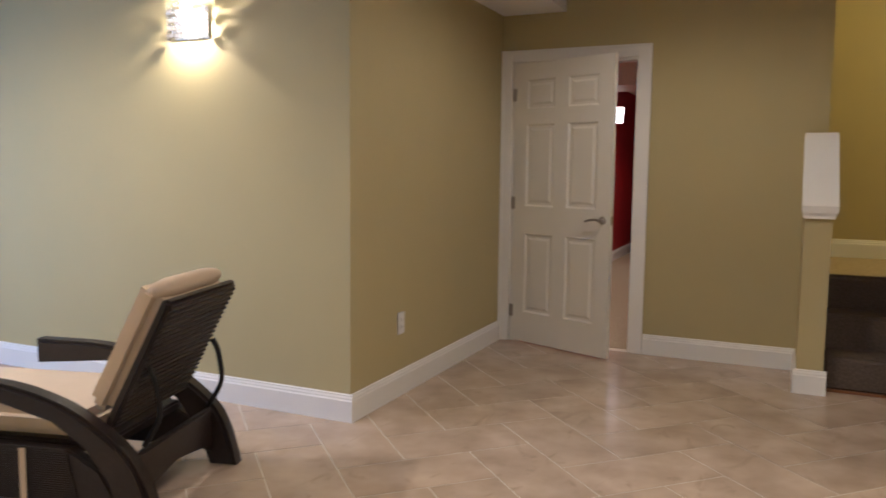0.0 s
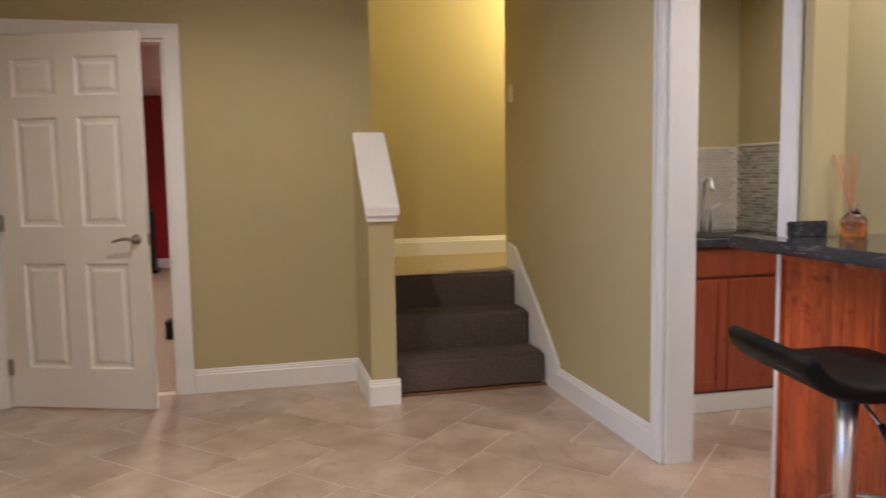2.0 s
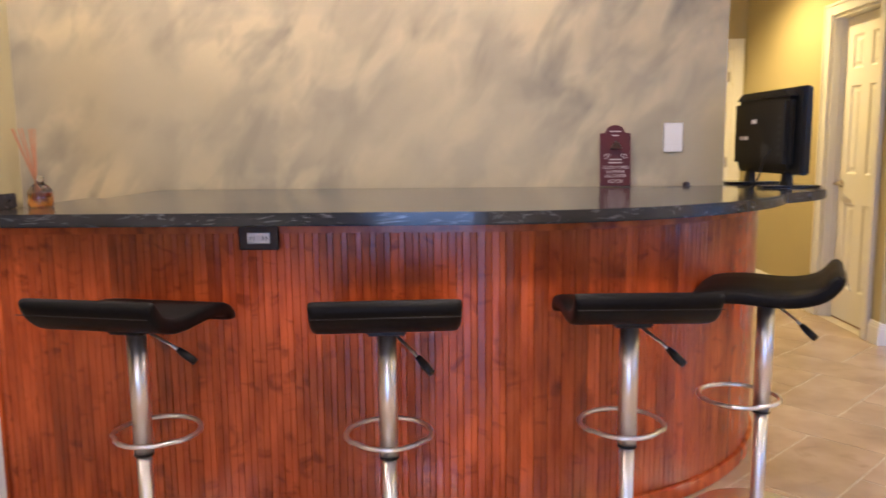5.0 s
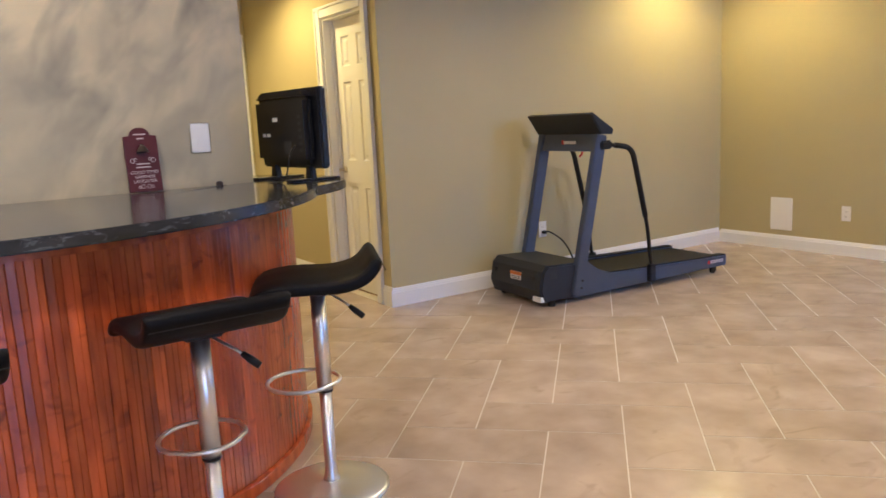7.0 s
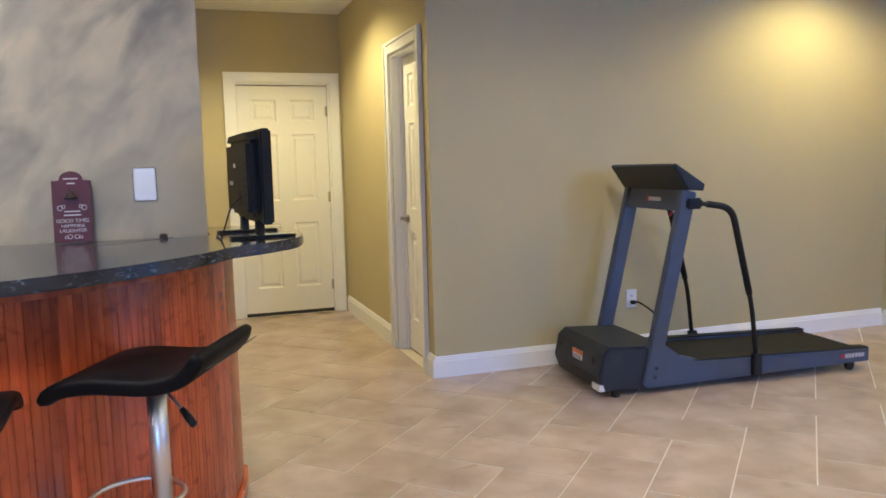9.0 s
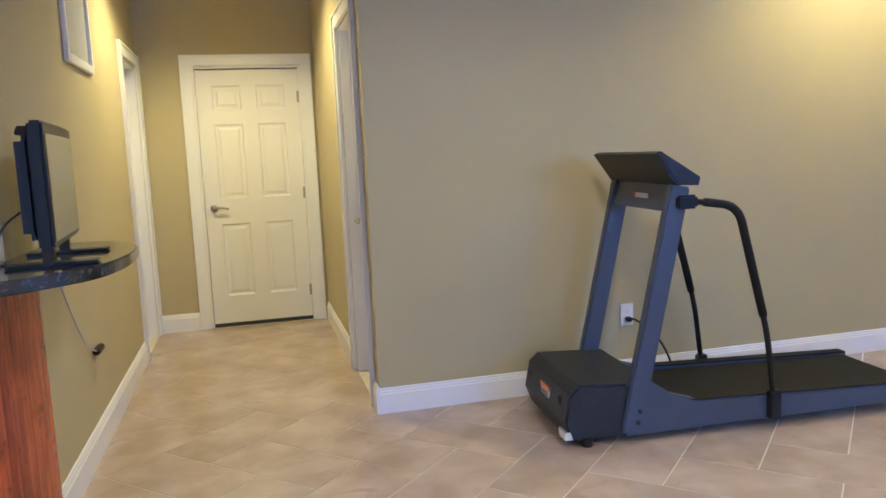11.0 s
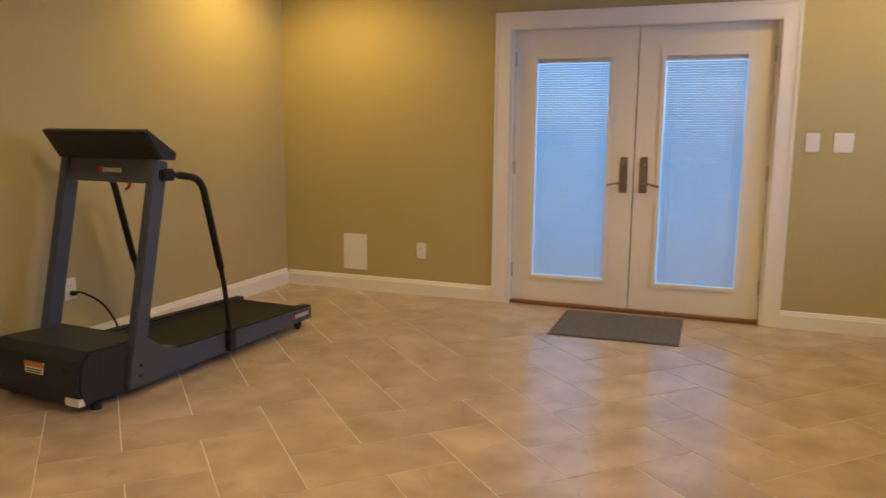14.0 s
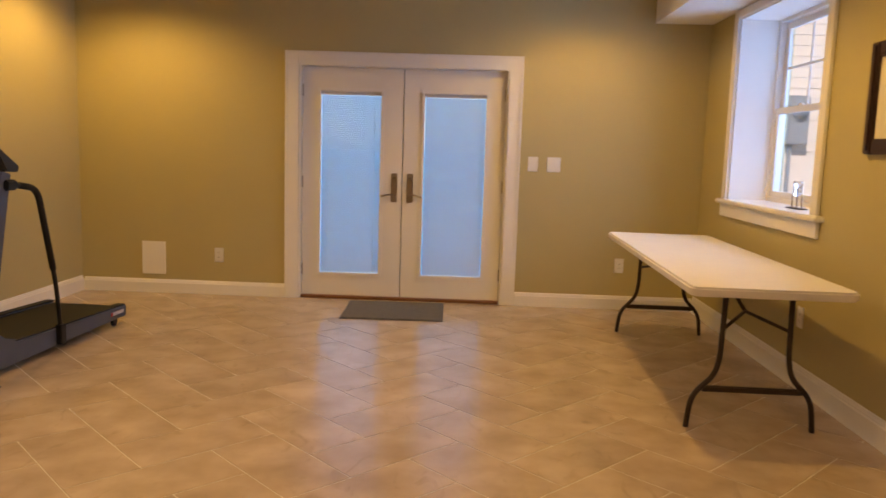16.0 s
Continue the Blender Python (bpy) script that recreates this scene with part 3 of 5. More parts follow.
box(XP + 0.001, 3.3145, 0, XP + 0.131, 3.332, 2.13, bm=bm)
structure("jamb_nook", bm, WHITE, "white jamb lining of the nook opening", "trim")
structure("pier_nook", box(XP + 0.002, 3.192, 0, XP + 0.13, 3.3135, CEIL), PAINT, "narrow painted pier above the bar end", "wall")

# unseen boxes added behind the closed doors to stop sky light leaking under
for nm, a in (("light_block_hall", (XHE + 0.125, -0.9, XHE + 0.2, 0.4)), ("light_block_side", (3.66, YH - 0.2, 4.56, YH - 0.125)), ("light_block_north", (5.05, YHL + 0.125, 6.0, YHL + 0.2))):
    wall(nm, *a, z1=2.4)
# doors
six_panel_door("door_1", pose(-1.75, YA - 0.012, 0.012, 0, 0, -21.3), 0.84, 2.02, "white six-panel door standing ajar, nickel lever", 0.785, 1, hinge_x=0.0)
six_panel_door("door_2", pose(XHE + 0.03, 0.113, 0.03, 0, 0, -90), 0.783, 2.005, "closed white six-panel door at the hall end", 0.065, -1, hinge_x=0.783)
six_panel_door("door_3", pose(4.32, YH - 0.08, 0.012, 0, 0, 180), 0.60, 2.035, "white six-panel side door, closed, with nickel lever", 0.06, -1)
six_panel_door("door_4", pose(5.222, YHL + 0.07, 0.012), 0.655, 2.015, "white six-panel door set back in the hall wall", 0.06, -1)

# solid dark strip standing in for the shade under the hall-end door
structure("door_gap_shade", box(XHE + 0.028, -0.668, 0.001, XHE + 0.06, 0.112, 0.03), SLOT, "dark strip painting the shade below the hall door", "threshold")
structure("side_door_gap", box(3.72, YH - 0.11, 0.001, 4.32, YH - 0.082, 0.012), WOODSILL, "brown strip below the side door", "threshold")

# ---- French doors with built-in blinds ----
def french_leaf(name, m, width, height, handle_x, flip, tilt, ga, gb):
    leaf = thing(name, "white glazed French door with closed white mini-blinds", "door", m, kind="structure")
    gx0, gx1, gz0, gz1 = width * ga, width * gb, 0.20, height - 0.20
    t = 0.044
    for nm, a in (("stile", (0, gx0, 0, height)), ("stile", (gx1, width, 0, height)), ("rail", (gx0, gx1, 0, gz0)), ("rail", (gx0, gx1, gz1, height))):
        part(nm, box(a[0], 0, a[2], a[1], t, a[3]), DOOR_WHITE, leaf)
    bm = bmesh.new()
    w = 0.028
    for x0, x1, z0, z1 in ((gx0 - w, gx0 + 0.004, gz0 - w, gz1 + w), (gx1 - 0.004, gx1 + w, gz0 - w, gz1 + w), (gx0 + 0.004, gx1 - 0.004, gz0 - w, gz0 + 0.004), (gx0 + 0.004, gx1 - 0.004, gz1 - 0.004, gz1 + w)):
        box(x0, -0.012, z0, x1, 0.0, z1, 0.005, bm=bm)
    part("glazing_bead", bm, WHITE, leaf)
    pane = part("pane", box(gx0, 0.006, gz0, gx1, 0.009, gz1), GLASS, leaf)
    pane.visible_shadow = False
    pitch = 0.0165
    count = int((gz1 - gz0 - 0.03) / pitch)
    bm = box(gx0 + 0.006, -0.0085, -0.0004, gx1 - 0.006, 0.0085, 0.0004, m=pose(0, 0, 0, tilt))
    me = finish("slat", bm, SLAT)
    for k in range(count):
        s = new("slat", me)
        s.parent = leaf
        s.location = (0, 0.022, gz0 + 0.012 + pitch * k)
    part("head_rail", box(gx0 + 0.003, 0.013, gz1 - 0.034, gx1 - 0.003, 0.033, gz1 - 0.001), WHITE, leaf)
    for cx in (gx0 + 0.06, gx1 - 0.06):
        part("ladder_cord", tube([(cx, 0.014, gz0 + 0.005), (cx, 0.014, gz1 - 0.02)], 0.0014, 6), WHITE, leaf)
    part("blind_slider", box(gx1 + 0.012, -0.022, gz1 - 0.30, gx1 + 0.024, -0.012, gz1 - 0.22, 0.003), WHITE, leaf)
    bm = box(handle_x - 0.027, -0.010, 0.838, handle_x + 0.027, 0, 1.088, 0.024, 4)
    h = part("handle_plate", bm, NICKEL, leaf, "tall rounded bronze-nickel handle plate")
    part("lever", tube(smooth_path([(handle_x, -0.01, 0.90), (handle_x, -0.045, 0.90), (handle_x + 0.04 * flip, -0.05, 0.905), (handle_x + 0.11 * flip, -0.046, 0.888)], 6), 0.008, 10), NICKEL, h, "", True)
    part("deadbolt", cyl(0.014, 0.016, pose(handle_x, -0.014, 1.04, 90), bevel=0.003), NICKEL, h, "", True)
    return leaf
french_leaf("french_door_1", pose(1.568, YF - 0.055, 0.025, 0, 0, 180), 0.864, 1.975, 0.80, -1, 56, 0.18, 0.785)
french_leaf("french_door_2", pose(0.696, YF - 0.055, 0.025, 0, 0, 180), 0.864, 1.975, 0.064, 1, 62, 0.206, 0.815)
# set back in the joint, its dark colour stands for the gap's shade
structure("french_door_gap_shade", box(0.683, YF - 0.105, 0.025, 0.717, YF - 0.101, 2.0, 0.001), SLOT, "dark strip painting the shade between the French doors", "trim")
for hx in (-0.168, 1.568):
    for hz in (0.25, 1.02, 1.80):
        ob = part("hinge", cyl(0.007, 0.10, pose(hx, YF - 0.048, hz), seg=12), NICKEL)
        tagged(ob, "satin nickel door hinge", "hinge", "french door hinges", "structure")
structure("threshold", box(-0.172, YF - 0.15, 0.0, 1.572, YF - 0.005, 0.024, 0.004), WOODSILL, "brown wooden door threshold", "threshold")

# ---- window in its deep reveal ----
WY0, WY1, WZ0, WZ1, WX = -3.77, -2.32, 1.02, 2.36, -2.13
bm = box(WX, WY0 - 0.001, WZ0, -1.851, WY0 + 0.012, WZ1)
box(WX, WY1 - 0.012, WZ0, -1.851, WY1 + 0.001, WZ1, bm=bm)
box(WX, WY0 + 0.012, WZ1 - 0.012, -1.851, WY1 - 0.012, WZ1 + 0.001, bm=bm)
structure("window_reveal", bm, WHITE, "white painted window reveal", "trim")
structure("window_sill", box(WX, WY0 - 0.14, WZ0 - 0.03, -1.80, WY1 + 0.14, WZ0 + 0.004, 0.008, 3), WHITE, "deep white window sill", "sill")
structure("window_apron", box(-1.849, WY0 - 0.10, WZ0 - 0.125, -1.828, WY1 + 0.10, WZ0 - 0.031, 0.004), WHITE, "white apron below the sill", "trim")
bm = box(-1.849, WY0 - 0.085, WZ0 + 0.005, -1.828, WY0 + 0.002, 2.419, 0.004)
box(-1.849, WY1 - 0.002, WZ0 + 0.005, -1.828, WY1 + 0.085, 2.419, 0.004, bm=bm)
box(-1.849, WY0 + 0.002, WZ1 - 0.004, -1.829, WY1 - 0.002, 2.4185, 0.004, bm=bm)
structure("window_casing", bm, WHITE, "white window casing", "trim")
def double_hung(name, y0, y1):
    win = thing(name, "white double-hung window with a grid in the upper sash", "window", kind="structure")
    f = 0.035
    bm = box(WX - 0.09, y0, WZ0, WX, y0 + f, WZ1)
    box(WX - 0.09, y1 - f, WZ0, WX, y1, WZ1, bm=bm)
    box(WX - 0.09, y0 + f, WZ0, WX, y1 - f, WZ0 + f, bm=bm)
    box(WX - 0.09, y0 + f, WZ1 - f, WX, y1 - f, WZ1, bm=bm)
    part("window_frame", bm, WHITE, win)
    mid = (WZ0 + WZ1) / 2
    for nm, z0, z1, x0, grid in (("lower_sash", WZ0 + f, mid + 0.02, WX - 0.045, False), ("upper_sash", mid - 0.02, WZ1 - f, WX - 0.078, True)):
        s, a, b = 0.045, y0 + f, y1 - f
        bm = box(x0, a, z0, x0 + 0.03, a + s, z1, 0.003)
        box(x0, b - s, z0, x0 + 0.03, b, z1, 0.003, bm=bm)
        box(x0, a + s, z0, x0 + 0.03, b - s, z0 + s, 0.003, bm=bm)
        box(x0, a + s, z1 - s, x0 + 0.03, b - s, z1, 0.003, bm=bm)
        sash = part(nm, bm, WHITE, win)
        pane = part("pane", box(x0 + 0.013, a + s, z0 + s, x0 + 0.017, b - s, z1 - s), GLASS, sash)
        pane.visible_shadow = False
        if grid:
            part("muntin", box(x0 + 0.010, (a + b) / 2 - 0.009, z0 + s, x0 + 0.020, (a + b) / 2 + 0.009, z1 - s), WHITE, sash)
            part("muntin", box(x0 + 0.009, a + s, (z0 + z1) / 2 - 0.009, x0 + 0.021, b - s, (z0 + z1) / 2 + 0.009), WHITE, sash)
    part("sash_lock", box(WX - 0.03, (y0 + y1) / 2 - 0.03, mid + 0.02, WX - 0.01, (y0 + y1) / 2 + 0.03, mid + 0.035, 0.004), WHITE, win)
double_hung("window_1", WY0, WY0 + 0.90)
double_hung("window_2", WY0 + 0.90, WY1)
bm = box(-5.36, 1.0, 0.1, -5.31, 1.06, 2.1)
for a in ((1.97, 2.03, 0.1, 2.1), (2.94, 3.0, 0.1, 2.1)):
    box(-5.36, a[0], a[2], -5.31, a[1], a[3], bm=bm)
box(-5.355, 1.06, 0.1, -5.315, 2.94, 0.16, bm=bm)
box(-5.355, 1.06, 2.04, -5.315, 2.94, 2.1, bm=bm)
structure("window_3", bm, WHITE, "white framed patio window of the alcove", "window")

# ---- outdoors ----
structure("ground", box(-600, -600, -0.35, 600, 600, -0.12), GRASS, "lawn around the house", "ground")
house = thing("neighbour_house", "neighbouring house with pale horizontal siding", "house", pose(-9, -10, -0.12))
part("wall", box(-6, -8, 0, 6, -0.002, 6.2), SIDING, house)
me = finish("siding_board", box(-6, -0.004, 0.0, 6, 0.016, 0.165, m=pose(0, 0, 0, 5, 0, 0)), SIDING)
for k in range(28):
    board = new("siding_board", me)
    board.parent, board.location = house, (0, 0.012, 1.60 + 0.16 * k)
part("foundation", box(-6.02, -0.01, 0, 6.02, 0.03, 1.58), SIDING, house, "plain pale foundation wall")
part("roof", prism([(-8.4, 6.15), (0.4, 6.15), (-4, 8.8)], -6.4, 6.4, "x"), DARK_STEEL, house)
unit = thing("electric_meter", "blue-grey electric meter box on the siding", "meter", pose(-4.85, -9.945, 1.57))
part("box", box(-0.16, 0, 0, 0.16, 0.20, 0.74, 0.02), METER, unit)
part("dial", cyl(0.11, 0.08, pose(0, 0.235, 0.50, 90), bevel=0.01), METER, unit, "round meter glass", True)
part("conduit", cyl(0.03, 1.5, pose(0.06, 0.08, -0.76)), METER, unit)


# ---- the bar ----
BCX, BCY, BA, BB = 2.40, 1.70, 1.157, 1.26


def bar_line(grow, start=3.18):
    """Plan of the bar front: straight, then a quarter ellipse to the end of the wall."""
    out = [(BCX - BA - grow, start), (BCX - BA - grow, BCY)]
    for k in range(1, 49):
        a = math.pi / 2 * k / 48
        out.append((BCX - (BA + grow) * math.cos(a), BCY - (BB + grow) * math.sin(a)))
    return out


def along(line, step):
    """Points every step along a line, with the direction there."""
    out, rest = [], 0.0
    for (ax, ay), (bx, by) in zip(line, line[1:]):
        d = Vector((bx - ax, by - ay))
        length = d.length
        s = rest
        while s < length:
            out.append((Vector((ax, ay)) + d * (s / length), d.normalized()))
            s += step
        rest = s - length
    return out


COUNTER_Z = 1.04
bar = thing("home_bar", "curved bar front of red-stained beaded pine boards", "bar")
core = bar_line(-0.012) + [(q[0], q[1]) for q in bar_line(-0.13)[::-1]]
part("core", prism(core, 0.0, 0.998, "z"), PLANK, bar)
pw = 0.0445
prof = [(-pw / 2, 0), (-pw / 2, 0.0085), (-pw / 2 + 0.0022, 0.0110), (-0.005, 0.0120), (-0.003, 0.0100), (-0.001, 0.0120), (pw / 2 - 0.0022, 0.0112), (pw / 2, 0.0085), (pw / 2, 0)]
plank_me = finish("plank", prism(prof, 0.012, 0.996, "z"), PLANK)
for p, d in along(bar_line(-0.012), pw):
    ob = new("plank", plank_me)
    ob.parent = bar
    ob.matrix_local = Matrix.Translation((p.x, p.y, 0)) @ Matrix.Rotation(math.atan2(d.y, d.x) + math.pi, 4, "Z") @ pose(0, 0, 0, 0, 0, 0)
base = bar_line(0.016) + bar_line(-0.002)[::-1]
part("base_moulding", prism(base, 0.0, 0.055, "z", 0.004), PLANK, bar, "narrow stained base moulding")
top = bar_line(0.012) + bar_line(-0.002)[::-1]
part("top_moulding", prism(top, 0.968, 1.0, "z", 0.003), PLANK, bar, "narrow stained trim below the counter")
ends = [(BCX - BA - 0.012, 3.181), (BCX - BA - 0.012, 3.19), (BCX - BA + 0.13, 3.19), (BCX - BA + 0.13, 3.181)]
part("end_board", prism(ends, 0.0, 0.998, "z"), PLANK, bar)


def counter_plan():
    g = 0.115
    pts = [(1.30, 3.36), (BCX - BA - g + 0.03, 3.36), (BCX - BA - g, 3.32)]
    pts += bar_line(g, 3.2)[:-14]
    tip = smooth_path([(*pts[-1], 0), (1.94, 0.335, 0), (2.08, 0.215, 0), (2.26, 0.165, 0), (2.50, 0.155, 0), (2.72, 0.19, 0), (2.86, 0.29, 0), (2.90, 0.42, 0), (2.90, YHL - 0.002, 0)], 6)[1:]
    pts += [(p.x, p.y) for p in tip]
    pts += [(XB - 0.002, YHL - 0.002), (XB - 0.002, 0.62), (XB - 0.30, 1.0), (XB - 0.48, 1.5), (XB - 0.55, 2.2), (XB - 0.55, 3.188), (1.40, 3.188), (1.245, 3.188), (1.245, 3.315), (1.30, 3.315)]
    return pts


top = thing("bar_countertop", "polished black granite bar counter with grey veins", "countertop")
part("slab", prism(counter_plan(), COUNTER_Z - 0.04, COUNTER_Z, "z", 0.006), GRANITE, top)
shelf = [(XB - 0.30, 1.0), (XB - 0.002, 0.66), (XB - 0.002, 3.1), (XB - 0.55, 3.1), (XB - 0.55, 2.2), (XB - 0.48, 1.5)]
part("inner_slab", prism(shelf[::-1], COUNTER_Z - 0.039, COUNTER_Z - 0.0005, "z"), GRANITE, top)
socket = wall_plate("bar_outlet", pose(BCX - BA - 0.013, 2.316, 0.955, 0, 0, -90), "dark bronze outlet plate on the bar front", "outlet", wide=0.125, tall=0.075, mat=BROWN_METAL)
part("socket", box(-0.036, -0.0105, -0.018, 0.036, -0.0065, 0.018, 0.002), PLATE, socket, "white outlet face")
for s in (-0.025, -0.015, 0.015, 0.025):
    part("slot", box(s - 0.001, -0.0115, -0.006, s + 0.001, -0.0103, 0.005), SLOT, socket)

# ---- bar stools ----
def seat_mesh():
    """A bent padded seat: the front edge dips, the rear rises in a low lip. Rear towards -y."""
    line = smooth_path([(0, 0.215, -0.035), (0, 0.17, -0.008), (0, 0.08, 0.004), (0, -0.04, 0.0), (0, -0.11, 0.008), (0, -0.165, 0.032), (0, -0.205, 0.082)], 5)
    bm = bmesh.new()
    xs = [-0.19, -0.186, -0.175, -0.06, 0.06, 0.175, 0.186, 0.19]
    drop = [0.5, 0.82, 1, 1, 1, 1, 0.82, 0.5]
    grids = []
    for side in (1, -1):
        rows = []
        for i, p in enumerate(line):
            a, b = line[max(i - 1, 0)], line[min(i + 1, len(line) - 1)]
            d = (b - a).normalized()
            nrm = Vector((0, -d.z, d.y)) * -1
            endk = 0.55 if i in (0, len(line) - 1) else (0.9 if i in (1, len(line) - 2) else 1)
            rows.append([bm.verts.new(p + Vector((x, 0, 0)) + nrm * side * 0.021 * k * endk) for x, k in zip(xs, drop)])
        grids.append(rows)
    for gi, rows in enumerate(grids):
        for a, b in zip(rows, rows[1:]):
            for k in range(len(xs) - 1):
                bm.faces.new((a[k], a[k + 1], b[k + 1], b[k]))
    t, u = grids
    for k in range(len(xs) - 1):
        bm.faces.new((t[0][k], t[0][k + 1], u[0][k + 1], u[0][k]))
        bm.faces.new((t[-1][k], t[-1][k + 1], u[-1][k + 1], u[-1][k]))
    for i in range(len(line) - 1):
        for e in (0, -1):
            bm.faces.new((t[i][e], t[i + 1][e], u[i + 1][e], u[i][e]))
    bmesh.ops.recalc_face_normals(bm, faces=bm.faces)
    bmesh.ops.transform(bm, matrix=Matrix.Translation((0, 0, 0.765)), verts=bm.verts)
    return bm


def bar_stool(m, swing=0):
    st = thing("bar_stool", "black leatherette bar stool with a chrome pedestal", "bar stool", m, "stools along the bar")
    seat = part("seat", seat_mesh(), LEATHER, st, "", True)
    part("stitching", tube([(-0.186, -0.223, 0.815), (0.186, -0.223, 0.815)], 0.0018, 6), BLACK, seat)
    part("seat_plate", box(-0.055, -0.055, 0.726, 0.055, 0.055, 0.746, 0.006), BLACK, st)
    part("upper_column", lathe([(0.0265, 0.37), (0.0265, 0.725)], 24), CHROME, st, "", True)
    part("collar", lathe([(0.0275, 0.364), (0.0275, 0.372)], 24), BLACK, st)
    part("lower_column", lathe([(0.034, 0.03), (0.024, 0.055), (0.0208, 0.10), (0.0208, 0.365)], 24), CHROME, st, "", True)
    part("base", lathe([(0.205, 0.0), (0.205, 0.006), (0.19, 0.014), (0.11, 0.024), (0.045, 0.032), (0.034, 0.036)], 48), CHROME, st, "round chrome base", True)
    ring = [(0.125 * math.cos(a) * 0.98, 0.07 + 0.125 * math.sin(a), 0.408) for a in [2 * math.pi * k / 40 for k in range(40)]]
    ring = [(x * (1.0 if y > 0 else 0.9), y, z) for x, y, z in ring]
    part("footrest", tube(ring, 0.0068, 10, closed=True), CHROME, st, "", True)
    lever = part("lever", tube([(0.02, -0.03, 0.728), (0.070, -0.083, 0.690), (0.092, -0.106, 0.668)], 0.0042, 8), CHROME, st, "", True)
    lever.matrix_local = pose(0, 0, 0, 0, 0, swing)
    part("grip", tube([(0.082, -0.096, 0.679), (0.098, -0.113, 0.663), (0.116, -0.132, 0.645)], [0.008, 0.011, 0.010], 10), BLACK, lever, "", True)
    return st


bar_stool(pose(0.965, 2.60, 0.0, 0, 0, -100), 50)
first = bar_stool(pose(0.955, 1.895, 0.0, 0, 0, -84))
copy_thing(first, pose(1.045, 1.215, 0.0, 0, 0, -88))
bar_stool(pose(1.335, 0.725, 0.0, 0, 0, -24), -75)

# ---- on and behind the bar ----
tv = thing("television", "small black flat television seen from its back", "television", pose(2.335, 0.325, COUNTER_Z + 0.001, 0, 0, 5))
part("cabinet", box(-0.29, 0.0, 0.055, 0.29, 0.04, 0.412, 0.008), BLACK, tv)
part("rear_cover", box(-0.245, 0.035, 0.08, 0.255, 0.085, 0.378, 0.02), BLACK, tv)
part("top_hump", prism([(-0.245, 0.375), (0.245, 0.375), (0.20, 0.402), (-0.20, 0.402)], 0.035, 0.08, "y", 0.004), BLACK, tv)
part("screen", box(-0.262, -0.002, 0.075, 0.262, 0.002, 0.377), SCREEN, tv, "dark glossy screen")
for a in ((0.02, 0.27, 0.05, 0.018), (0.10, 0.20, 0.04, 0.016), (0.15, 0.20, 0.03, 0.016)):
    part("sticker", box(a[0], 0.0845, a[1], a[0] + a[2], 0.0858, a[1] + a[3]), PLATE, tv, "small white sticker")
part("port_panel", box(-0.10, 0.0845, 0.12, -0.03, 0.0862, 0.18, 0.002), SLOT, tv)
for k in range(6):
    part("vent", box(-0.20, 0.0845, 0.13 + 0.03 * k, -0.17, 0.0855, 0.145 + 0.03 * k), SLOT, tv)
for sx in (-0.17, 0.17):
    leg = part("stand", prism([(-0.03, 0.0), (0.03, 0.0), (0.018, 0.06), (-0.018, 0.06)], 0.02, 0.05, "y", 0.004, m=pose(sx, 0, 0.008)), BLACK, tv)
    part("foot", box(sx - 0.035, -0.10, 0.0, sx + 0.035, 0.15, 0.010, 0.004), BLACK, leg)
cord = thing("hanging_cable", "thin grey cord hanging beside the counter", "cord", pose(0, 0, 0))
part("cable", tube(smooth_path([(2.85, YHL - 0.012, COUNTER_Z - 0.045), (2.98, YHL - 0.012, 0.88), (3.22, YHL - 0.012, 0.64), (3.38, YHL - 0.014, 0.52), (3.50, YHL - 0.02, 0.475)], 6), 0.004, 8), GREY_PANEL, cord)
part("plug", box(3.49, YHL - 0.035, 0.455, 3.62, YHL - 0.004, 0.485, 0.006), BLACK, cord)
tvcord = thing("black_cable", "black cord curling behind the television", "cord", pose(0, 0, 0))
part("cable", tube(smooth_path([(2.17, 0.41, 1.20), (2.14, 0.45, 1.16), (2.12, 0.48, 1.08), (2.16, 0.49, COUNTER_Z + 0.005), (2.30, 0.50, COUNTER_Z + 0.005)], 6), 0.0035, 8), BLACK, tvcord)
knob = thing("counter_grommet", "small dark bronze knob on the counter", "knob", pose(XB - 0.03, 0.70, COUNTER_Z + 0.0005))
part("cap", lathe([(0.016, 0.0), (0.016, 0.012), (0.010, 0.018)], 16), BROWN_METAL, knob)


def letters(text, size, mat, parent, x, z, y=-0.0135):
    cu = bpy.data.curves.new("writing", "FONT")
    cu.body, cu.size, cu.align_x, cu.align_y, cu.extrude = text, size, "CENTER", "CENTER", 0.0006
    tmp = bpy.data.objects.new("writing", cu)
    scene.collection.objects.link(tmp)
    me = bpy.data.meshes.new_from_object(tmp.evaluated_get(bpy.context.evaluated_depsgraph_get()))
    bpy.data.objects.remove(tmp)
    me.materials.clear()
    me.materials.append(mat)
    ob = new("writing", me)
    ob.parent = parent
    ob.matrix_local = pose(x, y, z, 90)
    return ob


sign = thing("bar_sign", "maroon wooden plaque with a small bell, leaning on the wall", "sign", pose(XB - 0.045, 1.02, COUNTER_Z + 0.002, -7, 0, -90))
sp = [(-0.068, 0.0), (0.068, 0.0), (0.068, 0.235)] + [(0.068 * math.cos(a) * 0.62, 0.238 + 0.034 * math.sin(a)) for a in [math.pi * k / 12 for k in range(13)]] + [(-0.068, 0.235)]
part("board", prism(sp, -0.012, 0.0, "y", 0.003), MAROON, sign)
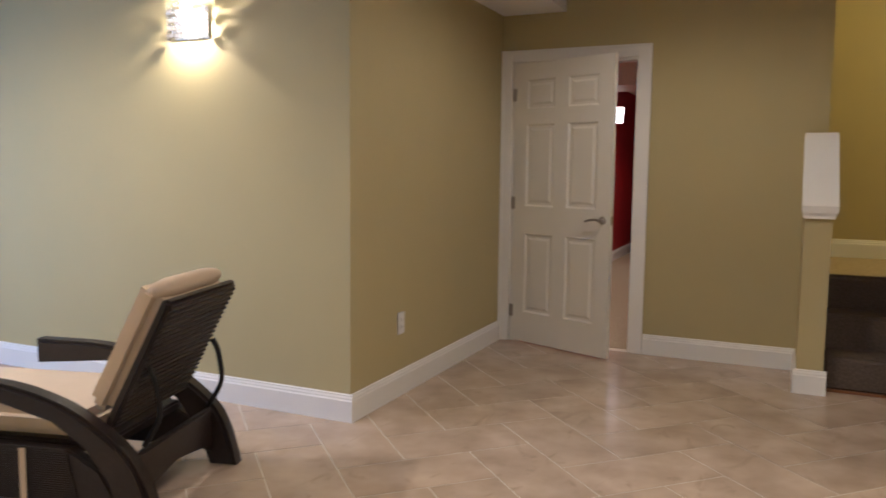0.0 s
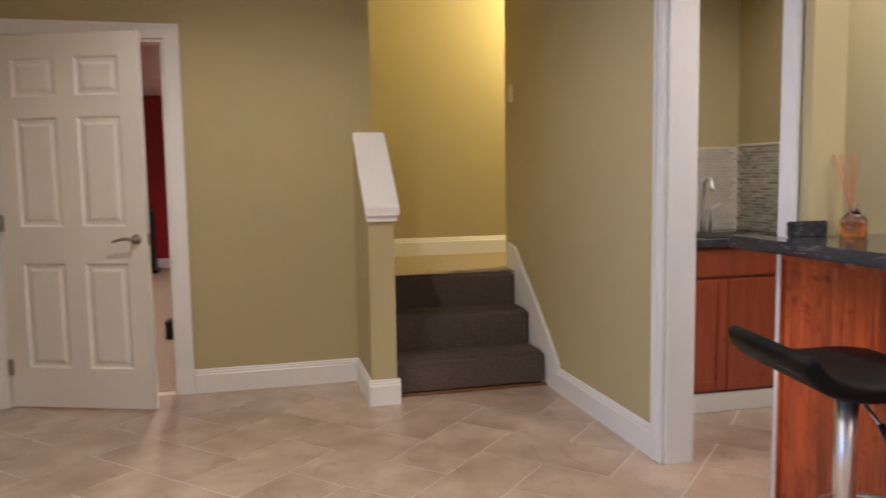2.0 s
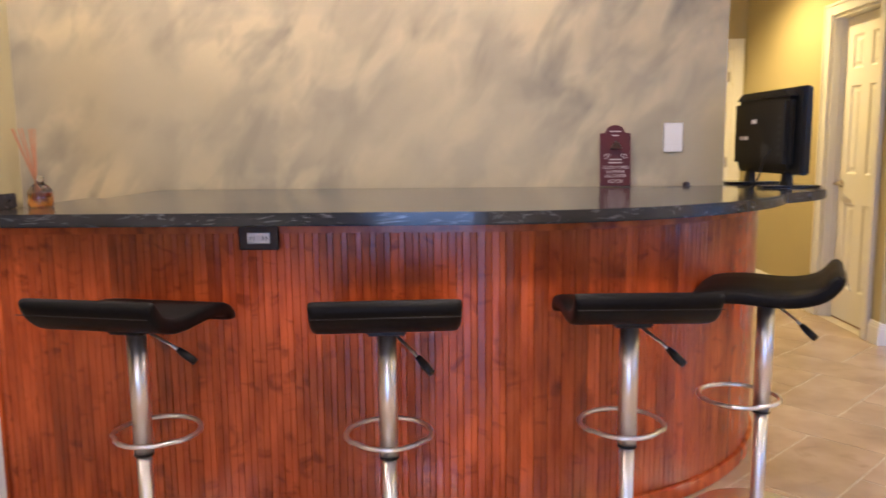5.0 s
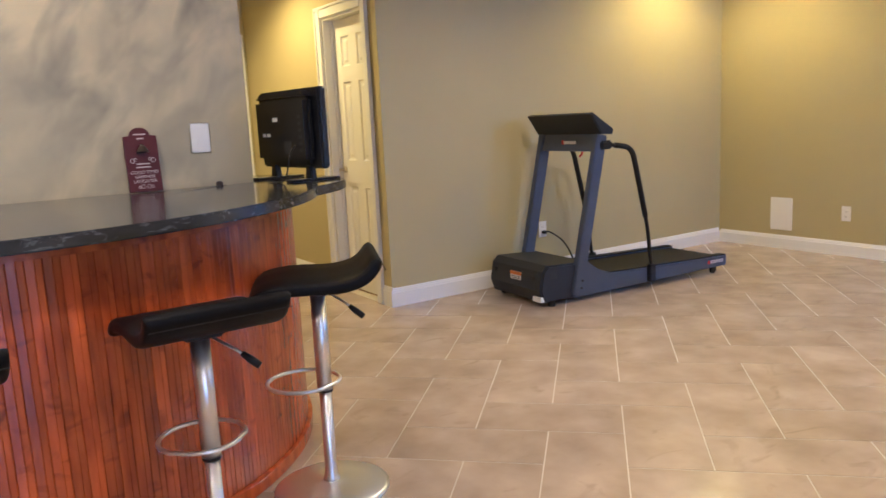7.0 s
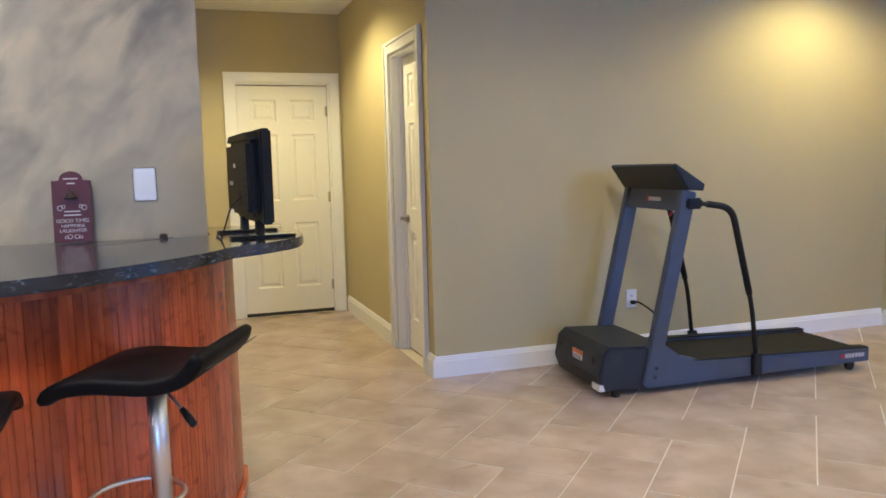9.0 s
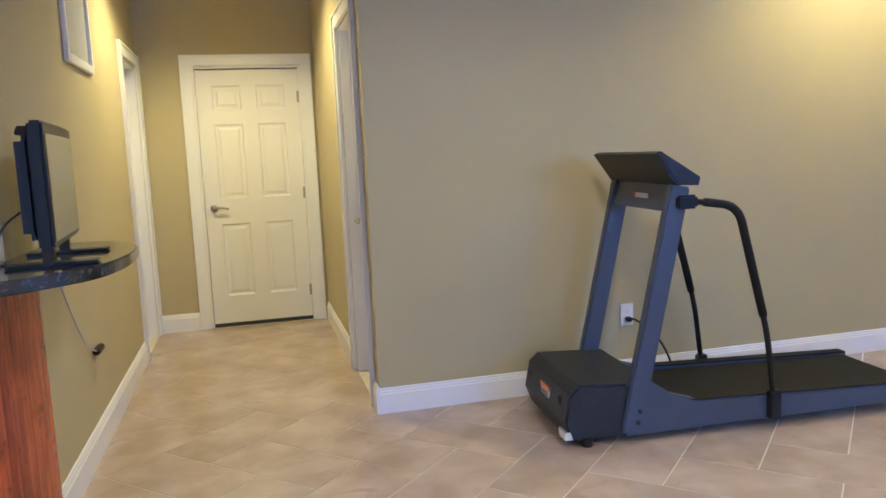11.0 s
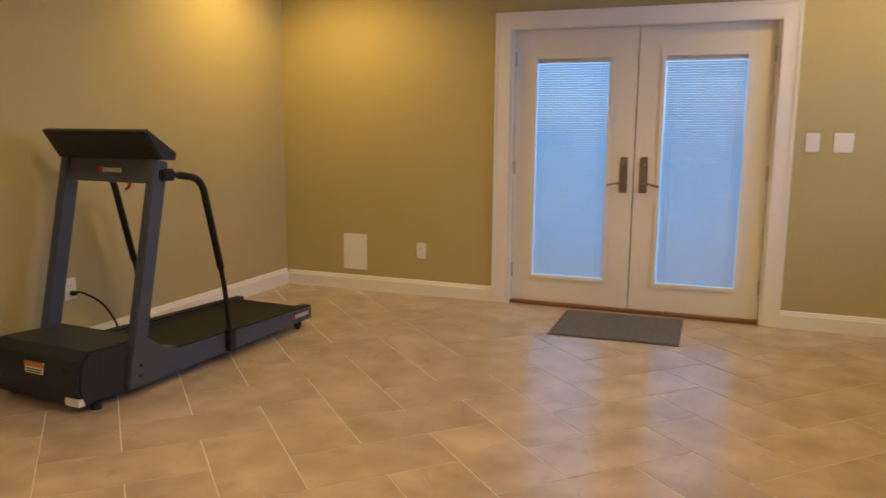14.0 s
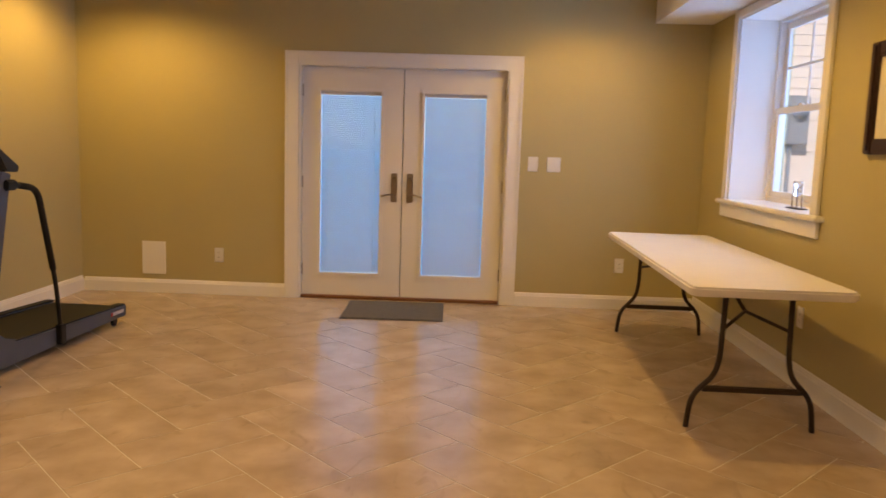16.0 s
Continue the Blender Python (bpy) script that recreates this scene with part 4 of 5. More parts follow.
part("bell", lathe([(0.026, 0.0), (0.024, 0.004), (0.017, 0.016), (0.010, 0.026), (0.004, 0.03)], 20, m=pose(0, -0.034, 0.165)), BROWN_METAL, sign, "small brass bell", True)
part("bell_bracket", box(-0.004, -0.036, 0.194, 0.004, -0.011, 0.200), BROWN_METAL, sign)
for k, (txt, sz, z) in enumerate((("GOOD TIMES", 0.019, 0.082), ("HAPPINESS", 0.017, 0.063), ("LAUGHTER", 0.019, 0.044))):
    letters(txt, sz, SILVER, sign, 0, z)
bm = bmesh.new()
for z, w in ((0.243, 0.05), (0.225, 0.028), (0.118, 0.055), (0.104, 0.06)):
    box(-w / 2, -0.0135, z - 0.0025, w / 2, -0.0118, z + 0.0025, bm=bm)
tagged(part("small_print", bm, SILVER, sign), "lines of small silver print", kind="stuff")
bm = bmesh.new()
for s in (-1, 1):
    for (cx, cz, r) in ((0.042, 0.132, 0.009), (0.030, 0.137, 0.006), (0.012, 0.022, 0.008), (0.026, 0.020, 0.005)):
        tube([(s * cx + r * math.cos(a), -0.0125, cz + r * math.sin(a)) for a in [2 * math.pi * k / 14 for k in range(14)]], 0.0011, 6, bm=bm, closed=True)
tagged(part("scrolls", bm, SILVER, sign), "silver scroll ornament", kind="stuff")

diff = thing("reed_diffuser", "glass reed diffuser with amber oil and reeds", "diffuser", pose(1.435, 3.115, COUNTER_Z + 0.001))
bottle = part("bottle", lathe([(0.036, 0.0), (0.040, 0.006), (0.040, 0.052), (0.030, 0.066), (0.015, 0.078), (0.013, 0.10), (0.017, 0.104)], 24), GLASS, diff, "clear glass bottle", True)
part("oil", lathe([(0.033, 0.005), (0.035, 0.012), (0.035, 0.046)], 24), AMBER, diff, "amber oil")
for k in range(7):
    a = 2 * math.pi * k / 7
    part("reed", tube([(0.010 * math.cos(a + 3), 0.010 * math.sin(a + 3), 0.02), (0.035 * math.cos(a) - 0.01, 0.035 * math.sin(a) + 0.035, 0.26)], 0.0022, 6), REED, diff)
tray = thing("granite_upstand", "short black granite upstand against the pier", "upstand", pose(1.30, 3.165, COUNTER_Z + 0.0005))
part("block", box(-0.055, 0.0, 0, 0.085, 0.024, 0.05, 0.004), GRANITE, tray)
wall_plate("light_switch", pose(XB, 0.758, 1.256, 0, 0, -90), "white rocker switch plate on the faux wall", "switch", rockers=1, wide=0.085, tall=0.13)

# ---- nook behind the opening ----
cab = thing("nook_cabinet", "cherry base cabinet with a raised panel door", "cabinet", pose(1.40, 4.53, 0))
W = XB - 0.012 - 1.40
part("body", box(0, 0.012, 0.10, W, 0.595, 0.87), CHERRY, cab)
part("toe_kick", box(0, 0.05, 0.0, W, 0.06, 0.10), WHITE, cab, "white toe kick")
part("drawer_front", box(0.02, -0.008, 0.715, W - 0.015, 0.0125, 0.855, 0.005), CHERRY, cab)
for a, b in ((0.02, W * 0.56 - 0.004), (W * 0.56 + 0.004, W - 0.015)):
    d = part("door", box(a, -0.004, 0.115, b, 0.0125, 0.70, 0.004), CHERRY, cab)
    bm = bmesh.new()
    for e in ((a, a + 0.055, 0.115, 0.70), (b - 0.055, b, 0.115, 0.70), (a + 0.055, b - 0.055, 0.115, 0.17), (a + 0.055, b - 0.055, 0.645, 0.70)):
        box(e[0], -0.014, e[2], e[1], -0.0035, e[3], 0.003, bm=bm)
    part("door_frame", bm, CHERRY, d)
structure("nook_base_strip", box(1.40, 4.518, 0.0, XB - 0.018, 4.542, 0.10, 0.004), WHITE, "white skirting below the cabinet", "baseboard")
wt = thing("nook_worktop", "dark granite worktop with a bar sink", "countertop", pose(0, 0, 0))
part("slab", box(1.38, 4.475, 0.875, XB - 0.004, 5.098, 0.912, 0.005), GRANITE, wt)
part("sink_rim", box(1.86, 4.56, 0.905, 2.28, 4.86, 0.916, 0.01), BLACK, wt)
tap = thing("faucet", "chrome faucet with a curved spout", "faucet", pose(2.08, 4.95, 0.913))
part("spout", tube(smooth_path([(0, 0, 0), (0, 0, 0.24), (-0.01, -0.03, 0.295), (-0.02, -0.10, 0.295), (-0.03, -0.14, 0.24)], 6), 0.011, 12), CHROME, tap, "", True)
part("handle", tube([(0.05, 0, 0.0), (0.05, 0, 0.13), (0.10, -0.02, 0.16)], 0.008, 10), CHROME, tap, "", True)
spl = thing("mosaic_splashback", "grey glass mosaic splashback with a white edge", "splashback", pose(0, 0, 0), kind="structure")
part("backing", box(XB - 0.004, 4.47, 0.913, XB, 5.1, 1.40), GROUT, spl)
part("backing", box(1.373, 5.096, 0.913, XB - 0.004, 5.1, 1.40), GROUT, spl)
part("edge_trim", box(XB - 0.014, 4.455, 0.60, XB, 4.472, 1.412, 0.002), WHITE, spl)
part("edge_trim", box(XB - 0.014, 4.472, 1.400, XB, 5.098, 1.412, 0.002), WHITE, spl)
part("end_panel", box(XB - 0.014, 4.455, 0.0, XB, 4.473, 0.60), WHITE, spl)
piece = finish("mosaic_tile", box(-0.004, -0.024, -0.0075, 0.0, 0.024, 0.0075, 0.001, 1), MOSAIC)
for r in range(27):
    off = (r * 0.37 % 1.0) * 0.05
    for c in range(12):
        yy = 4.50 + off + 0.0515 * c
        if yy < 5.075:
            s = new("mosaic_tile", piece)
            s.parent, s.location = spl, (XB - 0.004, yy, 0.925 + 0.0175 * r)
bm = bmesh.new()
for r in range(27):
    for c in range(19):
        xx = 1.41 + (r * 0.37 % 1.0) * 0.05 + 0.0515 * c
        if xx < XB - 0.04:
            box(xx - 0.024, 5.092, 0.9175 + 0.0175 * r, xx + 0.024, 5.096, 0.9325 + 0.0175 * r, bm=bm)
tagged(part("mosaic_rows", bm, MOSAIC, spl), kind="stuff")
wall_plate("nook_switch", pose(XB, 4.37, 1.16, 0, 0, -90), "dark bronze switch plate with a white rocker", "switch", rockers=1, wide=0.075, tall=0.125, mat=BROWN_METAL)

# ---- switches and sockets on the walls ----
wall_plate("stair_switch", pose(XR, 5.92, 1.79, 0, 0, -90), "white switch plate beside the steps", "switch", rockers=1)
wall_plate("wall_outlet", pose(XL, 4.11, 0.41, 0, 0, 90), "white outlet plate low on the wall", "outlet", outlet=True, tall=0.125, wide=0.08)
wall_plate("wall_outlet", pose(XE, -2.20, 0.385, 0, 0, -90), "white outlet with a black plug in it", "outlet", outlet=True, tall=0.125, wide=0.08)
wall_plate("wall_outlet", pose(2.288, YF, 0.353, 0, 0, 180), "white outlet plate low on the wall", "outlet", outlet=True, tall=0.125, wide=0.08)
wall_plate("wall_outlet", pose(-1.198, YF, 0.382, 0, 0, 180), "white outlet plate behind the folding table", "outlet", outlet=True, tall=0.125, wide=0.08)
wall_plate("wall_outlet", pose(-1.85, -2.35, 0.42, 0, 0, 90), "white outlet plate under the window", "outlet", outlet=True, tall=0.125, wide=0.08)
wall_plate("light_switch", pose(-0.419, YF, 1.231, 0, 0, 180), "single white rocker switch beside the French doors", "switch", rockers=1, wide=0.085, tall=0.125)
wall_plate("light_switch", pose(-0.596, YF, 1.231, 0, 0, 180), "double white rocker switch beside the French doors", "switch", rockers=2, wide=0.115, tall=0.125)
access = thing("access_panel", "plain white access panel low on the wall", "panel", pose(2.866, YF, 0.31, 0, 0, 180))
part("plate", box(-0.105, -0.010, -0.145, 0.105, -0.001, 0.145, 0.004), PLATE, access)
fp = thing("framed_wall_panel", "grey panel in a white frame high on the wall", "panel", pose(3.85, YHL, 2.10))
part("sheet", box(-0.26, -0.008, -0.26, 0.26, -0.001, 0.26), GREY_PANEL, fp)
bm = bmesh.new()
for a in ((-0.30, -0.255, -0.30, 0.30), (0.255, 0.30, -0.30, 0.30), (-0.255, 0.255, -0.30, -0.255), (-0.255, 0.255, 0.255, 0.30)):
    box(a[0], -0.022, a[2], a[1], -0.001, a[3], 0.004, bm=bm)
part("frame", bm, WHITE, fp)

# ---- treadmill ----
tm = thing("treadmill", "slate grey treadmill with black handrails and belt", "treadmill", pose(2.72, -1.495, 0, 0, 0, 176) @ pose(0, 0, 0))
# local: y runs to the rear, -x towards the wall
side = [(0.02, 0.035), (0.40, 0.035), (0.40, 0.27), (0.06, 0.285), (0.015, 0.245), (-0.01, 0.12)]
hood = part("motor_hood", prism(side, -0.615, -0.005, "x", 0.012), DARK_STEEL, tm, "charcoal motor hood")
bm = bmesh.new()
for k in range(4):
    box(-0.006, 0.075 + 0.016 * k, 0.19, -0.003, 0.083 + 0.016 * k, 0.245, bm=bm)
part("side_vents", bm, SLOT, hood)
bm = bmesh.new()
for k in range(3):
    box(-0.12 + 0.014 * k, 0.0, 0.15, -0.113 + 0.014 * k, 0.012, 0.21, bm=bm)
part("front_vent", bm, SLOT, hood)
bm = bmesh.new()
for k in range(3):
    box(-0.57 + 0.014 * k, 0.0, 0.15, -0.563 + 0.014 * k, 0.012, 0.21, bm=bm)
part("front_vent", bm, SLOT, hood)
lab = part("warning_label", box(-0.36, -0.006, 0.135, -0.24, 0.004, 0.215, m=pose(0, 0.004, 0, 0, 0, 0)), PLATE, hood, "small warning label")
part("warning_band", box(-0.36, -0.008, 0.192, -0.24, 0.003, 0.215, m=pose(0, 0.004, 0)), ORANGE, lab, "orange band")
bm = bmesh.new()
for k in range(4):
    box(-0.352, -0.0075, 0.142 + 0.012 * k, -0.25, 0.003, 0.147 + 0.012 * k, m=pose(0, 0.004, 0), bm=bm)
part("label_lines", bm, SLOT, lab)
part("corner_sticker", box(-0.10, -0.006, 0.04, -0.012, 0.03, 0.075, m=pose(0, 0, 0)), PLATE, hood, "small white sticker")
for nm, x0, x1 in (("side_rail", -0.062, 0.0), ("side_rail", -0.615, -0.553)):
    prof = [(0.28, 0.03), (1.80, 0.055), (1.80, 0.135), (0.62, 0.165), (0.50, 0.20), (0.40, 0.27), (0.28, 0.27)]
    part(nm, prism(prof, x0, x1, "x", 0.008), GREY_STEEL, tm)
part("foot_strip", prism([(0.5, 0.166), (1.79, 0.137), (1.79, 0.143), (0.5, 0.172)], -0.066, -0.004, "x"), RUBBER, tm, "black ribbed foot strip")
part("foot_strip", prism([(0.5, 0.166), (1.79, 0.137), (1.79, 0.143), (0.5, 0.172)], -0.611, -0.549, "x"), RUBBER, tm, "black ribbed foot strip")
part("belt", prism([(0.38, 0.12), (1.78, 0.075), (1.80, 0.10), (1.78, 0.125), (0.38, 0.15)], -0.55, -0.065, "x"), RUBBER, tm, "black running belt")
part("rear_roller", cyl(0.03, 0.47, pose(-0.31, 1.775, 0.09, 0, 90, 0)), BLACK, tm)
for wx in (-0.03, -0.585):
    part("wheel", cyl(0.032, 0.022, pose(wx, 1.68, 0.033, 0, 90, 0), bevel=0.004), BLACK, tm)
    part("foot", cyl(0.025, 0.04, pose(wx, 0.10, 0.02)), BLACK, tm)


def beam(x, y0, z0, y1, z1, wide, deep, mat, name, parent):
    d = Vector((0, y1 - y0, z1 - z0))
    bm = box(-wide / 2, -deep / 2, 0, wide / 2, deep / 2, d.length, 0.006)
    m = Matrix.Translation((x, y0, z0)) @ Matrix.Rotation(-math.atan2(d.y, d.z), 4, "X")
    bmesh.ops.transform(bm, matrix=m, verts=bm.verts)
    return part(name, bm, mat, parent)


for ux in (-0.005, -0.61):
    beam(ux, 0.29, 0.05, 0.53, 1.13, 0.05, 0.088, GREY_STEEL, "upright", tm)
    for bz in (0.10, 0.15):
        part("bolt", cyl(0.009, 0.008, pose(ux + (0.028 if ux > -0.3 else -0.028), 0.30 + bz * 0.19, bz, 0, 90, 0), seg=10), BLACK, tm)
bm = prism([(0.475, 1.02), (0.51, 1.14), (0.545, 1.135), (0.515, 1.015)], -0.60, -0.015, "x", 0.004)
cross = part("cross_panel", bm, GREY_STEEL, tm)
part("brand_mark", box(-0.36, 0.485, 1.065, -0.34, 0.489, 1.095, m=pose(0, -0.003, 0)), REDPAINT, cross, "small red brand block")
bm = bmesh.new()
for k in range(6):
    box(-0.335 + 0.022 * k, 0.485, 1.068, -0.32 + 0.022 * k, 0.490, 1.09, m=pose(0, -0.003, 0), bm=bm)
part("brand_bars", bm, SILVER, cross, "pale brand lettering bars")
con = [(0.405, 1.272), (0.43, 1.282), (0.61, 1.165), (0.60, 1.13), (0.50, 1.135), (0.42, 1.25)]
part("console", prism(con, -0.665, 0.045, "x", 0.008), DARK_STEEL, tm, "slanted console housing")
for hx, s in ((0.015, 1), (-0.63, -1)):
    part("handrail", tube(rounded([(hx, 0.52, 1.06), (hx, 0.60, 1.06), (hx, 0.80, 1.03), (hx, 0.945, 0.45), (hx, 0.99, 0.06)], 0.09), 0.0135, 12), BLACK, tm, "", True)
    part("foam_grip", tube(rounded([(hx, 0.64, 1.054), (hx, 0.80, 1.03), (hx, 0.925, 0.53)], 0.09), 0.0190, 12), RUBBER, tm, "black foam grip", True)
    part("rail_clamp", box(hx - 0.02, 0.955, 0.05, hx + 0.02, 1.01, 0.18, 0.005), BLACK, tm)
    part("rail_socket", box(hx - 0.025, 0.505, 1.03, hx + 0.025, 0.60, 1.09, 0.01), BLACK, tm)
part("safety_key", tube(smooth_path([(-0.30, 0.60, 1.08), (-0.30, 0.62, 1.0), (-0.31, 0.60, 0.97)], 5), 0.008, 8), REDPAINT, tm, "red safety key", True)
bm = bmesh.new()
for k in range(6):
    box(0.0, 1.62 + 0.024 * k, 0.088, 0.0035, 1.636 + 0.024 * k, 0.112, bm=bm)
part("side_brand_bars", bm, SILVER, tm, "pale brand lettering bars")
part("side_brand_mark", box(0.0, 1.59, 0.086, 0.0035, 1.61, 0.112), REDPAINT, tm, "small red brand block")
pc = thing("power_cable", "black power cord plugged into the wall", "cord", pose(0, 0, 0))
part("cable", tube(smooth_path([(XE - 0.03, -2.20, 0.36), (XE - 0.07, -2.22, 0.365), (XE - 0.13, -2.30, 0.29), (XE - 0.155, -2.37, 0.16), (XE - 0.16, -2.39, 0.03), (XE - 0.15, -2.30, 0.008)], 6), 0.006, 8), BLACK, pc)
part("plug", box(XE - 0.045, -2.215, 0.35, XE - 0.0095, -2.185, 0.375, 0.005), BLACK, pc)

# ---- folding table ----
tb = thing("folding_table", "white plastic folding table on brown tube legs", "table", pose(-1.325, -2.59, 0, 0, 0, -1.2))
rp = [(p.x, p.y) for p in rounded([(0.0, -1.215, 0), (0.385, -1.215, 0), (0.385, 1.215, 0), (-0.385, 1.215, 0), (-0.385, -1.215, 0), (0.0, -1.215, 0)], 0.06)][:-1]
part("tabletop", prism(rp, 0.695, 0.74, "z", 0.010), TABLE_PLASTIC, tb)
for s in (-1, 1):
    y = 1.0 * s
    yi = 0.40 * s
    for side in (-1, 1):
        part("leg", tube(rounded([(side * 0.158, y, 0.697), (side * 0.165, y, 0.36), (side * 0.185, y, 0.27), (side * 0.292, y, 0.16), (side * 0.308, y, 0.0)], 0.06), 0.0135, 12), BROWN_METAL, tb, "", True)
        part("brace", tube([(side * 0.162, y, 0.50), (0, (y + yi) / 2 + 0.12 * s, 0.56)], 0.009, 8), BROWN_METAL, tb, "", True)
    part("cross_bar", box(-0.245, y - 0.012, 0.185, 0.245, y + 0.012, 0.215, 0.005), BROWN_METAL, tb)
    part("folding_stay", tube([(0, (y + yi) / 2 + 0.12 * s, 0.56), (0, yi, 0.697)], 0.010, 8), BROWN_METAL, tb, "", True)

# ---- floor mat, window things, picture ----
mat = thing("doormat", "thin grey ribbed doormat before the French doors", "doormat", pose(0.70, -4.03, 0.001, 0, 0, 1.5))
part("centre", box(-0.385, -0.325, 0, 0.385, 0.325, 0.009, 0.003), MAT, mat)
for e in ((-0.405, -0.345, -0.3852, 0.345), (0.3852, -0.345, 0.405, 0.345), (-0.385, -0.345, 0.385, -0.3252), (-0.385, 0.3252, 0.385, 0.345)):
    part("border", box(e[0], e[1], 0, e[2], e[3], 0.0075, 0.003), MAT, mat, "bound edge")
holder = thing("candle_holder", "small wire candle holder with glass cups", "candle holder", pose(-1.97, -2.83, WZ0 + 0.005))
part("base", box(-0.03, -0.10, 0, 0.03, 0.10, 0.006, 0.002), BROWN_METAL, holder)
for k, (yy, hh) in enumerate(((-0.07, 0.10), (0.0, 0.13), (0.07, 0.08))):
    part("stem", tube([(0, yy, 0.005), (0, yy, hh)], 0.003, 8), BROWN_METAL, holder)
    part("cup", lathe([(0.020, hh), (0.027, hh + 0.01), (0.029, hh + 0.045), (0.026, hh + 0.046)], 18), GLASS, holder, "small glass cup", True)
pic = thing("framed_picture", "picture in a dark carved wooden frame", "picture", pose(-1.85, -1.475, 1.64, 0, 0, 90))
part("sheet", box(-0.25, -0.012, -0.20, 0.25, -0.003, 0.20), MATBOARD, pic, "cream print")
bm = bmesh.new()
for a in ((-0.32, -0.245, -0.27, 0.27), (0.245, 0.32, -0.27, 0.27), (-0.245, 0.245, -0.27, -0.195), (-0.245, 0.245, 0.195, 0.27)):
    box(a[0], -0.028, a[2], a[1], -0.001, a[3], 0.006, bm=bm)
    cx = 0.018
    box(a[0] + cx, -0.036, a[2] + cx, a[1] - cx, -0.027, a[3] - cx, 0.006, bm=bm)
part("frame", bm, FRAME, pic)

# ---- wall sconce ----
sc = thing("wall_sconce", "lit crystal wall sconce with a warm glow", "sconce", pose(-2.82, YS, 2.02))
part("back_plate", box(-0.11, -0.012, -0.08, 0.11, -0.001, 0.08, 0.004), CHROME, sc)
part("bulb", cyl(0.016, 0.07, pose(0, -0.055, 0.05), bevel=0.006), glowing("sconce_bulb", (1.0, 0.82, 0.55), 60.0), sc, "glowing frosted bulb", True)
rnd = random.Random(4)
for r in range(5):
    for k in range(15):
        a = math.pi * (k + 0.5 * (r % 2)) / 14.5
        bm = bmesh.new()
        bmesh.ops.create_icosphere(bm, subdivisions=1, radius=0.0125)
        bmesh.ops.transform(bm, matrix=Matrix.Translation((0.115 * math.cos(a), -0.02 - 0.10 * math.sin(a), 0.07 - 0.036 * r + rnd.uniform(-0.006, 0.006))) @ Matrix.Diagonal((0.8, 0.8, 1.7, 1)), verts=bm.verts)
        part("crystal", bm, GLASS, sc)
lamp("sconce_light", "POINT", 29, WARM, pose(-2.82, YS - 0.055, 2.0), radius=0.01)

# ---- wicker chaise ----
ch = thing("chaise_lounge", "dark wicker chaise with a beige cushion, back raised", "chaise", pose(-1.929, 2.607, 0, 0, 0, 194.5))
# local: x runs from the rear feet towards the foot end, y across
arch = smooth_path([(0.0, 0.0, 0), (0.04, 0.15, 0), (0.10, 0.26, 0), (0.22, 0.36, 0), (0.37, 0.44, 0), (0.60, 0.497, 0), (0.93, 0.507, 0)], 6)
outer = [(p.x, p.y) for p in arch] + [(0.93, 0.40), (0.60, 0.425), (0.40, 0.37), (0.27, 0.28), (0.19, 0.17), (0.14, 0.05), (0.12, 0.0)]
for yy in (-0.35, 0.27):
    part("arm", prism(outer, yy, yy + 0.08, "y", 0.014), WICKER, ch, "arched wicker arm")
    apron = [(0.16, 0.09), (0.22, 0.20), (0.34, 0.27), (1.9, 0.28), (1.9, 0.06), (1.82, 0.0), (1.74, 0.0), (1.70, 0.08), (0.36, 0.07)]
    part("side_panel", prism(apron, yy + 0.014, yy + 0.064, "y", 0.006), WICKER, ch, "woven side panel")
for sy in (-0.339, 0.333):
    for k in range(24):
        z = 0.08 + 0.0083 * k
        part("weave_strand", tube([(0.30 + 0.002 * k, sy + 0.003, z), (1.88, sy + 0.003, z)], 0.0042, 5), WICKER, ch)
part("rear_panel", prism([(-0.27, 0.25), (0.27, 0.25), (0.27, 0.06), (0.2, 0.10), (0.0, 0.13), (-0.2, 0.10), (-0.27, 0.06)], 0.10, 0.13, "x", 0.006), WICKER, ch)
part("seat_deck", box(0.24, -0.27, 0.24, 1.90, 0.27, 0.28, 0.01), WICKER, ch)
part("seat_cushion", box(0.30, -0.262, 0.275, 1.89, 0.262, 0.385, 0.035, 4), CUSHION, ch, "beige seat cushion")
backm = pose(0.24, 0, 0.35, 0, -27.5, 0)
part("back_frame", box(-0.045, -0.235, 0.0, -0.005, 0.285, 0.53, 0.012, m=backm), WICKER, ch, "woven back frame")
for k in range(22):
    part("back_strand", tube([backm @ Vector((-0.047, -0.225, 0.03 + 0.0225 * k)), backm @ Vector((-0.047, 0.27, 0.03 + 0.0225 * k))], 0.006, 5), WICKER, ch)
part("back_cushion", box(0.0, -0.225, 0.02, 0.10, 0.275, 0.545, 0.035, 4, m=backm), CUSHION, ch, "beige back cushion")
roll = [backm @ Vector((0.045, -0.215 + 0.0475 * k, 0.522)) for k in range(11)]
part("head_roll", tube(roll, [0.022, 0.032] + [0.038] * 7 + [0.032, 0.022], 14), CUSHION, ch, "beige rolled cushion edge", True)
for yy in (-0.24, 0.24):
    part("recline_bar", tube(smooth_path([backm @ Vector((-0.05, yy, 0.26)), Vector((0.05, yy, 0.50)), Vector((0.04, yy, 0.38)), Vector((0.10, yy, 0.27))], 5), 0.011, 8), BLACK, ch, "", True)
part("tie_strap", box(0.50, 0.345, 0.06, 0.525, 0.349, 0.27, m=pose(0, 0, 0)), CUSHION, ch, "beige tie strap")

